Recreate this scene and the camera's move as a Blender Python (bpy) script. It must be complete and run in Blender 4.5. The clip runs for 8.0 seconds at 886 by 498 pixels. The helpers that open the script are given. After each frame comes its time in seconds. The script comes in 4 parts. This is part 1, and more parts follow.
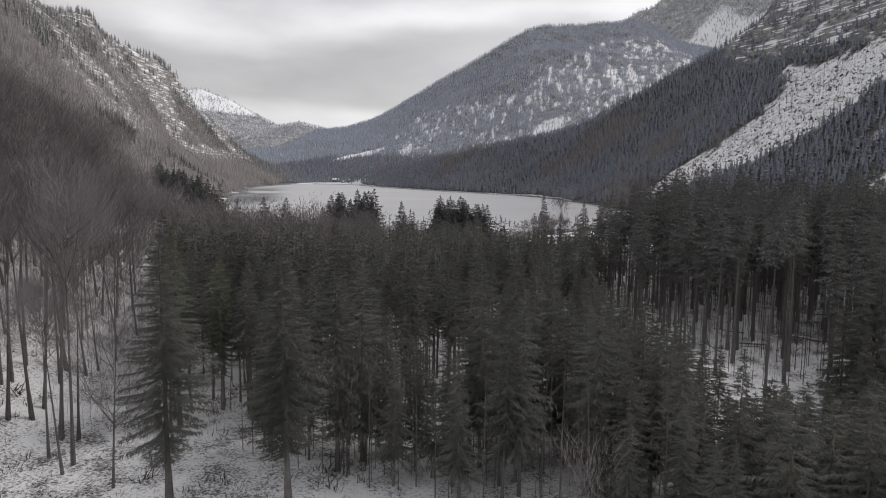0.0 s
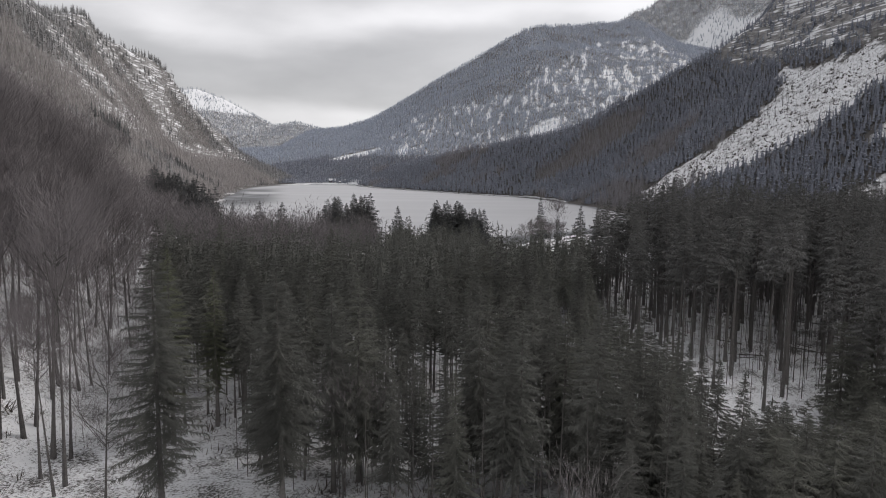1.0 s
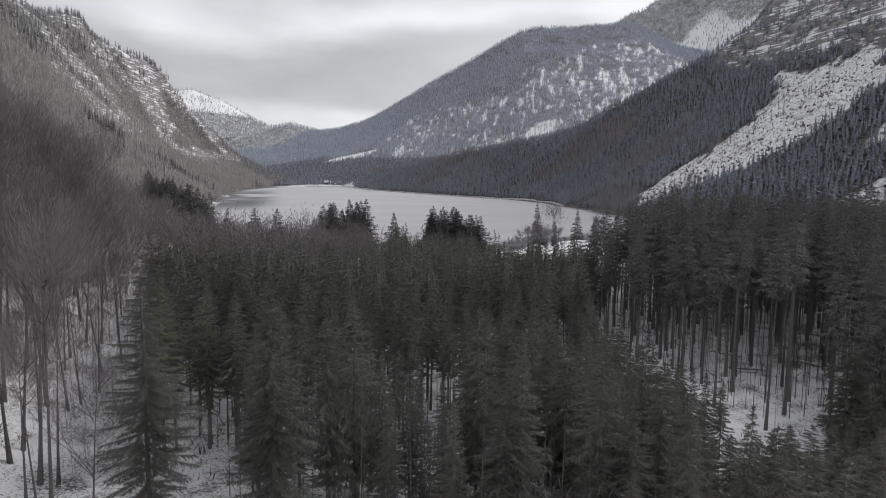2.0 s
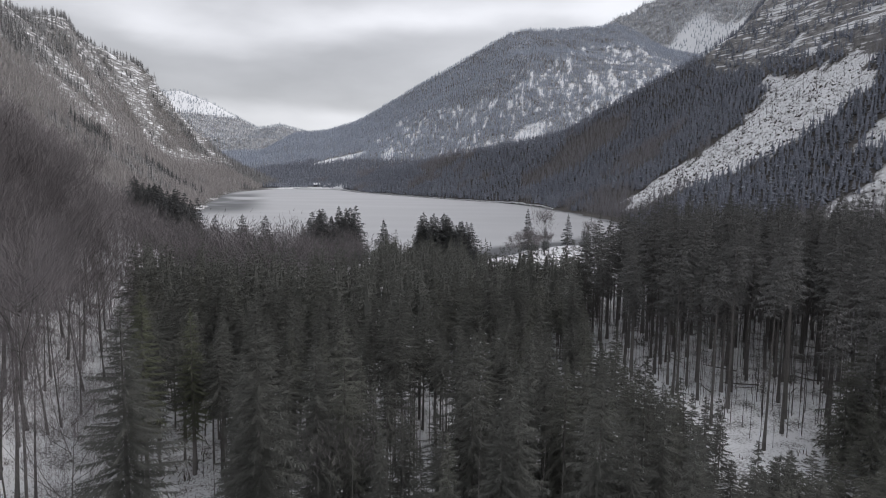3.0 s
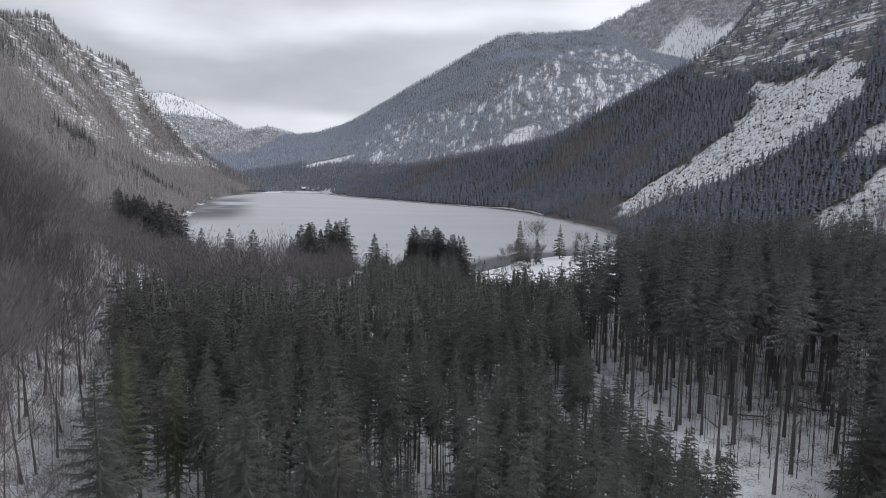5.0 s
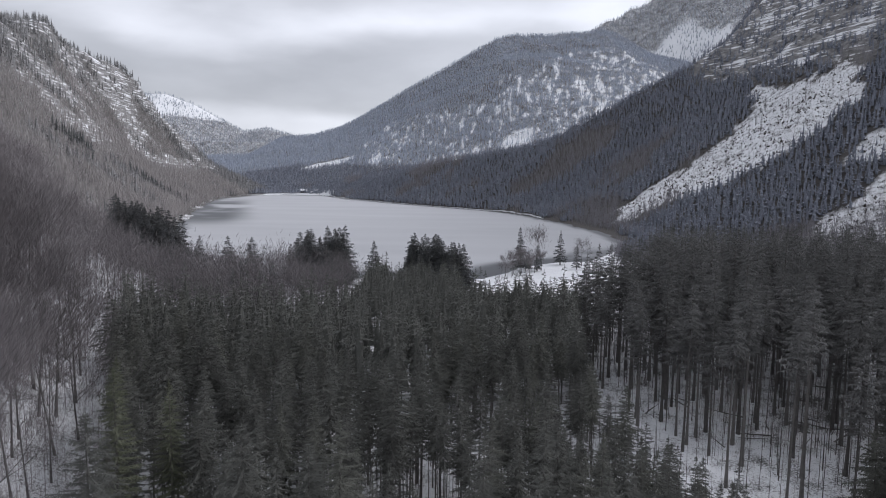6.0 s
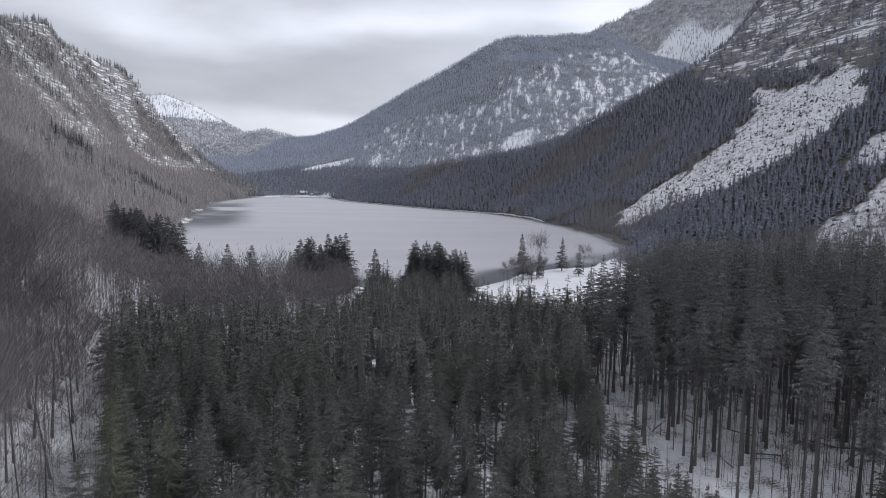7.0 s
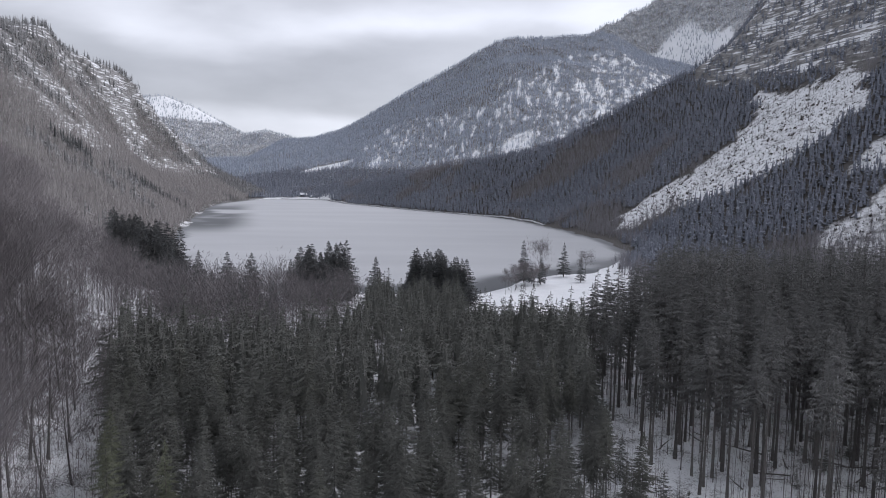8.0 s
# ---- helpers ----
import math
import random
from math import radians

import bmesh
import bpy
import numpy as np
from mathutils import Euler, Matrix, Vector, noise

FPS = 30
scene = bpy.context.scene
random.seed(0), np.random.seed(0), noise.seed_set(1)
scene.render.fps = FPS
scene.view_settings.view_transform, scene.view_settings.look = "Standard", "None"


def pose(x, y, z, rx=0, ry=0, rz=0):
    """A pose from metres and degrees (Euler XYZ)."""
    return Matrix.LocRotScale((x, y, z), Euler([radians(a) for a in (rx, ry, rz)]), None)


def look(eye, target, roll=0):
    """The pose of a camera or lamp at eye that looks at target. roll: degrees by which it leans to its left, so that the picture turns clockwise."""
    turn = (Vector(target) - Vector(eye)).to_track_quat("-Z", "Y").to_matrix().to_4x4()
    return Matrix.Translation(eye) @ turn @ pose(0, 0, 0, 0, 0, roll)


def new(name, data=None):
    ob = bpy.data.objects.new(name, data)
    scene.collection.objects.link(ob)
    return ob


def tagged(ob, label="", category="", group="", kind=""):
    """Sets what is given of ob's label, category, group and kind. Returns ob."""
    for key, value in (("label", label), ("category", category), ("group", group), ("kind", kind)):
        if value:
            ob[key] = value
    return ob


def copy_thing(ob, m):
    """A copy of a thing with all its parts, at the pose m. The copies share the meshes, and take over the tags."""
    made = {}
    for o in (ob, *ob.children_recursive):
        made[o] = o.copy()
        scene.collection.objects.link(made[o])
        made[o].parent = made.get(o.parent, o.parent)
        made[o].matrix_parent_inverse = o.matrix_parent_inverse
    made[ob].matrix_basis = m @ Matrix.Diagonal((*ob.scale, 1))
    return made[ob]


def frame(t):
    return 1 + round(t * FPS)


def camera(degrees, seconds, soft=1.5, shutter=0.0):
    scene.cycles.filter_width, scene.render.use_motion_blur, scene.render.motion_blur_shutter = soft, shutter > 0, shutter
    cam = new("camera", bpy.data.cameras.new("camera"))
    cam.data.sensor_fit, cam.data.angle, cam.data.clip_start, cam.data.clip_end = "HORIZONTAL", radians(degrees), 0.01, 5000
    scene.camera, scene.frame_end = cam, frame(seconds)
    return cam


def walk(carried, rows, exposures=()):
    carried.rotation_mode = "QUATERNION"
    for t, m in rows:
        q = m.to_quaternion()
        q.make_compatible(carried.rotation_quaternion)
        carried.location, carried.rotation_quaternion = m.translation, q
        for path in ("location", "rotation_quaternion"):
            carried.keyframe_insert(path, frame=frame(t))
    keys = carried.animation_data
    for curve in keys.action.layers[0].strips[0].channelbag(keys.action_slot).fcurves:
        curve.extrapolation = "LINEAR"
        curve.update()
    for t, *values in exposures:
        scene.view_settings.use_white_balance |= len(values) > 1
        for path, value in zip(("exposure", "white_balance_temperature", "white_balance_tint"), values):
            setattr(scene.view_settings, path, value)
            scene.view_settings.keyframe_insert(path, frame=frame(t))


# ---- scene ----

# ---------------------------------------------------------------- camera
cam = camera(66.8, 8.0, soft=1.0)
PATH = [
    (0, (3.69, -16.70, 31.60), (1.75, 82.59, 19.82), 0.50),
    (0.5, (3.64, -16.30, 32.47), (1.95, 82.99, 20.66), 0.52),
    (1, (3.55, -15.71, 33.44), (2.17, 83.58, 21.62), 0.57),
    (1.5, (3.44, -14.84, 34.40), (2.22, 84.46, 22.64), 0.60),
    (3, (2.85, -11.38, 37.25), (3.67, 87.96, 25.82), 0.70),
    (3.5, (2.57, -10.22, 38.16), (4.13, 89.13, 26.84), 0.72),
    (4, (2.26, -9.06, 39.12), (4.35, 90.29, 27.89), 0.76),
    (4.5, (1.97, -7.92, 40.08), (4.32, 91.42, 28.90), 0.78),
    (6, (1.16, -4.46, 43.39), (3.88, 94.90, 32.44), 0.81),
    (6.5, (0.87, -3.31, 44.57), (3.60, 96.05, 33.63), 0.82),
    (7, (0.61, -2.19, 45.72), (3.34, 97.18, 34.88), 0.80),
    (7.5, (0.34, -1.12, 46.82), (3.08, 98.26, 36.02), 0.82),
    (8, (0.00, -0.00, 48.00), (2.78, 99.39, 37.29), 0.81),
]
walk(cam, [(t, look(eye, target, roll)) for t, eye, target, roll in PATH], [(0, 0.42, 6640, 13), (1.5, 0.42, 6520, 13), (3.5, 0.4, 6300, 13), (8, 0.45, 6020, 15)])

# ---------------------------------------------------------------- sky and light
SUN_ELEVATION, SUN_TURN = 38, 65
world = bpy.data.worlds.new("overcast_sky")
scene.world = world
world.use_nodes = True
wn, wl = world.node_tree.nodes, world.node_tree.links
wn.clear()
w_out, w_bg = wn.new("ShaderNodeOutputWorld"), wn.new("ShaderNodeBackground")
w_sky = wn.new("ShaderNodeTexSky")
w_sky.sky_type, w_sky.sun_disc = "NISHITA", False
w_sky.sun_elevation, w_sky.sun_rotation = radians(SUN_ELEVATION), radians(SUN_TURN)
w_co, w_map = wn.new("ShaderNodeTexCoord"), wn.new("ShaderNodeMapping")
w_map.inputs["Scale"].default_value = (1.0, 1.0, 3.0)
w_noise = wn.new("ShaderNodeTexNoise")
w_noise.inputs["Scale"].default_value, w_noise.inputs["Detail"].default_value = 1.9, 5
w_noise.inputs["Roughness"].default_value, w_noise.inputs["Distortion"].default_value = 0.45, 0.2
w_split, w_lift = wn.new("ShaderNodeSeparateXYZ"), wn.new("ShaderNodeMath")
w_lift.operation = "MULTIPLY_ADD"
w_lift.inputs[1].default_value = 0.2
w_ramp = wn.new("ShaderNodeValToRGB")
w_ramp.color_ramp.interpolation = "EASE"
for place, grey in ((0.0, 5.0), (0.17, 6.5), (0.212, 4.4), (0.285, 4.3), (0.325, 6.6), (0.37, 4.9), (0.6, 5.2)):
    stop = w_ramp.color_ramp.elements.new(place) if place else w_ramp.color_ramp.elements[0]
    stop.position, stop.color = place, (grey * 0.99, grey, grey * 1.012, 1)
w_ramp.color_ramp.elements.remove(w_ramp.color_ramp.elements[-1])
w_fine, w_grain, w_wisps = wn.new("ShaderNodeTexNoise"), wn.new("ShaderNodeMapRange"), wn.new("ShaderNodeMix")
w_fine.inputs["Scale"].default_value, w_fine.inputs["Detail"].default_value = 4.5, 6
w_grain.inputs["From Min"].default_value, w_grain.inputs["From Max"].default_value = 0.3, 0.7
w_grain.inputs["To Min"].default_value, w_grain.inputs["To Max"].default_value = 0.86, 1.12
w_wisps.data_type, w_wisps.blend_type = "RGBA", "MULTIPLY"
w_wisps.inputs["Factor"].default_value = 1.0
w_side = wn.new("ShaderNodeMapRange")
w_side.inputs["From Min"].default_value, w_side.inputs["From Max"].default_value = -0.6, 0.4
w_side.inputs["To Min"].default_value, w_side.inputs["To Max"].default_value = 0.88, 1.08
w_east = wn.new("ShaderNodeMix")
w_east.data_type, w_east.blend_type = "RGBA", "MULTIPLY"
w_east.inputs["Factor"].default_value = 1.0
w_mix = wn.new("ShaderNodeMix")
w_mix.data_type = "RGBA"
w_mix.inputs["Factor"].default_value = 0.93
wl.new(w_co.outputs["Generated"], w_map.inputs["Vector"])
wl.new(w_map.outputs["Vector"], w_noise.inputs["Vector"])
wl.new(w_co.outputs["Generated"], w_split.inputs["Vector"])
wl.new(w_noise.outputs["Fac"], w_lift.inputs[0])
wl.new(w_split.outputs["Z"], w_lift.inputs[2])
wl.new(w_lift.outputs["Value"], w_ramp.inputs["Fac"])
wl.new(w_sky.outputs["Color"], w_mix.inputs["A"])
wl.new(w_map.outputs["Vector"], w_fine.inputs["Vector"])
wl.new(w_fine.outputs["Fac"], w_grain.inputs["Value"])
wl.new(w_ramp.outputs["Color"], w_wisps.inputs["A"])
wl.new(w_grain.outputs["Result"], w_wisps.inputs["B"])
wl.new(w_split.outputs["X"], w_side.inputs["Value"])
wl.new(w_wisps.outputs["Result"], w_east.inputs["A"])
wl.new(w_side.outputs["Result"], w_east.inputs["B"])
wl.new(w_east.outputs["Result"], w_mix.inputs["B"])
wl.new(w_mix.outputs["Result"], w_bg.inputs["Color"])
w_bg.inputs["Strength"].default_value = 0.1
wl.new(w_bg.outputs["Background"], w_out.inputs["Surface"])

sun = new("sun", bpy.data.lights.new("sun", "SUN"))
sun.data.energy, sun.data.angle, sun.data.color = 1.4, radians(30), (1, 0.97, 0.93)
sun.matrix_world = look((0, 0, 200), (-math.sin(radians(SUN_TURN)) * 100, -math.cos(radians(SUN_TURN)) * 100, 200 - 100 * math.tan(radians(SUN_ELEVATION))))


# ---------------------------------------------------------------- materials
def material(name, dark, light, rough=0.9, size=2.0, fine=14.0, pick="", bump=0.0):
    """Two-scale mottled surface; pick: "island" or "object" varies piece by piece."""
    m = bpy.data.materials.new(name)
    m.use_nodes = True
    n, l = m.node_tree.nodes, m.node_tree.links
    b = n["Principled BSDF"]
    b.inputs["Roughness"].default_value = rough
    b.inputs["Specular IOR Level"].default_value = 0.2
    co = n.new("ShaderNodeTexCoord")
    a, c = n.new("ShaderNodeTexNoise"), n.new("ShaderNodeTexNoise")
    a.inputs["Scale"].default_value, c.inputs["Scale"].default_value = size, fine
    a.inputs["Detail"].default_value = c.inputs["Detail"].default_value = 4
    for t in (a, c):
        l.new(co.outputs["Object"], t.inputs["Vector"])
    s = n.new("ShaderNodeMath")
    s.operation = "ADD"
    l.new(a.outputs["Fac"], s.inputs[0])
    l.new(c.outputs["Fac"], s.inputs[1])
    top = s
    if pick:
        def vary(kind, socket, weight, base):
            k = n.new("ShaderNodeMath")
            k.operation = "MULTIPLY_ADD"
            l.new(kind.outputs[socket], k.inputs[0])
            k.inputs[1].default_value = weight
            l.new(base.outputs[0], k.inputs[2])
            return k

        if pick == "island":
            tone = n.new("ShaderNodeAttribute")
            tone.attribute_name = "tone"
            top = vary(n.new("ShaderNodeNewGeometry"), "Random Per Island", 0.28, top)
            top = vary(tone, "Fac", 0.55, top)
        top = vary(n.new("ShaderNodeObjectInfo"), "Random", 0.45, top)
    q = n.new("ShaderNodeMapRange")
    q.inputs["From Min"].default_value = 0.75 if not pick else 0.9
    q.inputs["From Max"].default_value = {"": 1.25, "object": 1.6, "island": 1.85}[pick]
    l.new(top.outputs[0], q.inputs["Value"])
    x = n.new("ShaderNodeMix")
    x.data_type = "RGBA"
    x.inputs["A"].default_value, x.inputs["B"].default_value = (*dark, 1), (*light, 1)
    l.new(q.outputs["Result"], x.inputs["Factor"])
    l.new(x.outputs["Result"], b.inputs["Base Color"])
    if bump:
        u = n.new("ShaderNodeBump")
        u.inputs["Strength"].default_value, u.inputs["Distance"].default_value = bump, 0.1
        l.new(c.outputs["Fac"], u.inputs["Height"])
        l.new(u.outputs["Normal"], b.inputs["Normal"])
    return m


NEEDLES = material("spruce_needles", (0.092, 0.093, 0.085), (0.154, 0.156, 0.143), 0.85, 0.35, 3.0, "island")
NEEDLES_TALL = material("old_spruce_needles", (0.116, 0.116, 0.113), (0.192, 0.191, 0.186), 0.85, 0.35, 3.0, "island")
NEEDLES_OLIVE = material("olive_spruce_needles", (0.097, 0.098, 0.086), (0.160, 0.162, 0.142), 0.85, 0.35, 3.0, "island")
# Spruce needles made paler and bluer: valley haze painted into the colour.
NEEDLES_HAZED = material("hazed_slope_needles", (0.208, 0.223, 0.264), (0.288, 0.306, 0.353), 0.9, 0.01, 0.1, "island")
# Greyer copy for the western wall, its base colour also lightened for haze.
NEEDLES_WEST = material("hazed_west_needles", (0.215, 0.213, 0.215), (0.32, 0.318, 0.318), 0.9, 0.01, 0.1, "island")
# Both far needle colours carry the air's blue-grey haze, paler with distance.
NEEDLES_FAR = material("hazed_far_needles", (0.325, 0.360, 0.432), (0.44, 0.482, 0.558), 0.95, 0.006, 0.05, "island")
NEEDLES_FARTHEST = material("hazed_farthest_needles", (0.36, 0.388, 0.437), (0.48, 0.51, 0.56), 0.95, 0.006, 0.05, "island")
NEEDLES_SHORE = material("shore_spruce_needles", (0.092, 0.095, 0.096), (0.150, 0.154, 0.155), 0.85, 0.35, 3.0, "island")
NEEDLES_BRIGHT = material("yellow_green_needles", (0.100, 0.106, 0.074), (0.168, 0.177, 0.124), 0.85, 0.35, 3.0, "island")
BARK = material("spruce_bark", (0.10, 0.094, 0.090), (0.21, 0.197, 0.188), 0.95, 1.2, 9.0, "object", 0.6)
BARK_GREY = material("beech_bark", (0.075, 0.070, 0.068), (0.165, 0.155, 0.150), 0.9, 1.0, 8.0, "object", 0.3)
TWIGS = material("bare_twigs", (0.160, 0.146, 0.148), (0.257, 0.237, 0.240), 0.95, 0.3, 3.0, "island")
# Bare twigs in a paler, bluer tone that stands in for slope haze.
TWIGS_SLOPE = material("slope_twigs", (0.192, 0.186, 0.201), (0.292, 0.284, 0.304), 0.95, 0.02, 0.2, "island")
TWIGS_SCRUB = material("scrub_twigs", (0.118, 0.109, 0.111), (0.205, 0.190, 0.193), 0.95, 0.3, 3.0, "island")
# Far beech twigs: haze is painted in by lightening them beyond the near ones.
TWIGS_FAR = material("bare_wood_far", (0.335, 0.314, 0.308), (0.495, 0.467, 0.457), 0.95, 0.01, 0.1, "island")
BRUSH = material("dry_brush", (0.03, 0.028, 0.026), (0.11, 0.095, 0.085), 0.95, 1.0, 6.0, "island")
TIMBER = material("weathered_timber", (0.05, 0.042, 0.036), (0.13, 0.11, 0.095), 0.85, 1.0, 12.0, "object", 0.4)
SNOW = material("clean_snow", (0.74, 0.755, 0.78), (0.86, 0.87, 0.885), 0.7, 0.3, 4.0, "", 0.3)
GLASS = material("dark_pane", (0.02, 0.022, 0.025), (0.04, 0.042, 0.046), 0.08, 1.0, 5.0)


def ground_material():
    """Snow lying thinner under the woods; bare litter and limestone where it has slid or melted."""
    m = bpy.data.materials.new("snowy_ground")
    m.use_nodes = True
    n, l = m.node_tree.nodes, m.node_tree.links
    b = n["Principled BSDF"]
    b.inputs["Roughness"].default_value = 0.85
    b.inputs["Specular IOR Level"].default_value = 0.15
    co = n.new("ShaderNodeTexCoord")

    def tex(scale, detail, rough=0.55, stretch=None):
        t = n.new("ShaderNodeTexNoise")
        t.inputs["Scale"].default_value, t.inputs["Detail"].default_value, t.inputs["Roughness"].default_value = scale, detail, rough
        if stretch:
            p = n.new("ShaderNodeMapping")
            p.inputs["Scale"].default_value = stretch
            l.new(co.outputs["Object"], p.inputs["Vector"])
            l.new(p.outputs["Vector"], t.inputs["Vector"])
        else:
            l.new(co.outputs["Object"], t.inputs["Vector"])
        return t

    def op(kind, a, c):
        k = n.new("ShaderNodeMath")
        k.operation = kind
        for i, v in enumerate((a, c)):
            if isinstance(v, float):
                k.inputs[i].default_value = v
            else:
                l.new(v, k.inputs[i])
        return k.outputs[0]

    def mix(fac, a, c):
        x = n.new("ShaderNodeMix")
        x.data_type = "RGBA"
        l.new(fac, x.inputs["Factor"])
        for key, v in (("A", a), ("B", c)):
            if isinstance(v, tuple):
                x.inputs[key].default_value = (*v, 1)
            else:
                l.new(v, x.inputs[key])
        return x.outputs["Result"]

    def step(v, lo, hi):
        q = n.new("ShaderNodeMapRange")
        l.new(v, q.inputs["Value"])
        q.inputs["From Min"].default_value, q.inputs["From Max"].default_value = lo, hi
        return q.outputs["Result"]

    cover, stone = n.new("ShaderNodeAttribute"), n.new("ShaderNodeAttribute")
    cover.attribute_name, stone.attribute_name = "cover", "stone"
    near, mid, far = tex(3.2, 6, 0.7), tex(0.22, 5), tex(0.03, 6, 0.6)
    wob = op("ADD", op("MULTIPLY", near.outputs["Fac"], 0.5), op("ADD", op("MULTIPLY", mid.outputs["Fac"], 0.3), op("MULTIPLY", far.outputs["Fac"], 0.2)))
    shelf = tex(1.0, 5, 0.62, (0.03, 0.03, 0.45))
    shelf = op("MULTIPLY", op("SUBTRACT", shelf.outputs["Fac"], 0.5), op("MULTIPLY", stone.outputs["Fac"], 2.3))
    lying = step(op("ADD", op("ADD", cover.outputs["Fac"], wob), shelf), 0.985, 1.075)
    litter = mix(near.outputs["Fac"], (0.06, 0.057, 0.055), (0.15, 0.14, 0.133))
    rock = mix(step(tex(0.12, 8, 0.7, (1, 1, 2.5)).outputs["Fac"], 0.35, 0.65), (0.10, 0.098, 0.097), (0.36, 0.353, 0.35))
    bare = mix(stone.outputs["Fac"], litter, rock)
    snow = mix(mid.outputs["Fac"], (0.68, 0.695, 0.72), (0.86, 0.865, 0.88))
    l.new(mix(lying, bare, snow), b.inputs["Base Color"])
    u = n.new("ShaderNodeBump")
    u.inputs["Strength"].default_value, u.inputs["Distance"].default_value = 0.5, 0.25
    l.new(near.outputs["Fac"], u.inputs["Height"])
    l.new(u.outputs["Normal"], b.inputs["Normal"])
    return m


def ice_material():
    """Dull thin lake ice, with darker wet ice along the shores."""
    m = bpy.data.materials.new("lake_ice")
    m.use_nodes = True
    n, l = m.node_tree.nodes, m.node_tree.links
    b = n["Principled BSDF"]
    b.inputs["Roughness"].default_value = 0.5
    b.inputs["Specular IOR Level"].default_value = 0.3
    co, p = n.new("ShaderNodeTexCoord"), n.new("ShaderNodeMapping")
    p.inputs["Scale"].default_value = (0.004, 0.014, 1)
    t = n.new("ShaderNodeTexNoise")
    t.inputs["Scale"].default_value, t.inputs["Detail"].default_value = 1.6, 7
    l.new(co.outputs["Object"], p.inputs["Vector"])
    l.new(p.outputs["Vector"], t.inputs["Vector"])
    wet = n.new("ShaderNodeAttribute")
    wet.attribute_name = "wet"
    x, y = n.new("ShaderNodeMix"), n.new("ShaderNodeMix")
    x.data_type = y.data_type = "RGBA"
    x.inputs["A"].default_value, x.inputs["B"].default_value = (0.36, 0.365, 0.385, 1), (0.50, 0.505, 0.52, 1)
    y.inputs["B"].default_value = (0.07, 0.075, 0.082, 1)
    l.new(t.outputs["Fac"], x.inputs["Factor"])
    l.new(x.outputs["Result"], y.inputs["A"])
    l.new(wet.outputs["Fac"], y.inputs["Factor"])
    l.new(y.outputs["Result"], b.inputs["Base Color"])
    return m


GROUND, ICE = ground_material(), ice_material()


# ---------------------------------------------------------------- the lie of the land
def lattice(ix, iy, seed):
    v = np.sin(ix * 127.1 + iy * 311.7 + seed * 74.7) * 43758.5453
    return v - np.floor(v)


def soft_noise(x, y, seed=0):
    """Smooth value noise, 0 to 1."""
    ix, iy = np.floor(x), np.floor(y)
    u, v = x - ix, y - iy
    u, v = u * u * (3 - 2 * u), v * v * (3 - 2 * v)
    a, b = lattice(ix, iy, seed), lattice(ix + 1, iy, seed)
    c, d = lattice(ix, iy + 1, seed), lattice(ix + 1, iy + 1, seed)
    return a + (b - a) * u + (c - a) * v + (a - b - c + d) * u * v


def rough_noise(x, y, size, seed=0, octaves=4):
    total, weight = 0, 0
    for k in range(octaves):
        total = total + soft_noise(x / size * 2**k, y / size * 2**k, seed + k) / 2**k
        weight += 1 / 2**k
    return total / weight


def ease(v, lo, hi):
    v = np.clip((v - lo) / (hi - lo), 0, 1)
    return v * v * (3 - 2 * v)


def through_points(v, *pairs):
    return np.interp(v, [p[0] for p in pairs], [p[1] for p in pairs])


SHORE = [
    (17, 266), (26, 279), (38, 293), (42, 304), (57, 318), (70, 329), (84, 337), (99, 361), (119, 398), (134, 432), (136, 462), (139, 502),
    (139, 534), (132, 570), (132, 619), (121, 674), (116, 724), (98, 779), (70, 840), (36, 884), (-1, 933), (-44, 1005), (-93, 1088), (-131, 1143),
    (-154, 1210), (-199, 1310), (-276, 1315), (-320, 1268), (-330, 1130), (-324, 1059), (-300, 930), (-268, 820), (-252, 740), (-216, 619), (-204, 560),
    (-181, 486), (-157, 400), (-138, 330), (-105, 284), (-50, 270), (-3, 274),
]


def from_edge(x, y, points):
    """Metres from a closed outline: below nought inside it."""
    best, inside = np.full(np.shape(x), 1e9), np.zeros(np.shape(x), bool)
    for (ax, ay), (bx, by) in zip(points, points[1:] + points[:1]):
        dx, dy = bx - ax, by - ay
        t = np.clip(((x - ax) * dx + (y - ay) * dy) / (dx * dx + dy * dy), 0, 1)
        best = np.minimum(best, np.hypot(x - ax - t * dx, y - ay - t * dy))
        if ay != by:
            inside ^= ((ay > y) != (by > y)) & (x < ax + (y - ay) / (by - ay) * dx)
    return np.where(inside, -best, best)


def from_shore(x, y):
    """Metres from the lake's edge: above nought on land, below it on the lake."""
    return from_edge(x, y, SHORE) + (rough_noise(x, y, 30, 5, 3) - 0.5) * 8


def east_foot(y):
    """Along-valley line where the eastern slope begins, as x."""
    return through_points(y, (-700, 270), (0, 262), (200, 250), (300, 232), (400, 195), (500, 158), (600, 142), (662, 127), (752, 110), (840, 74), (933, 4), (1005, -40), (1099, -98), (1210, -152), (1320, -203), (1500, -290), (4700, -1500))


def west_foot(y):
    return through_points(y, (-700, -60), (0, -48), (60, -42), (100, -46), (170, -64), (250, -98), (330, -140), (440, -176), (500, -192), (619, -222), (735, -256), (920, -300), (1098, -334), (1247, -340), (1380, -344), (1450, -330), (1600, -420), (4700, -1800))


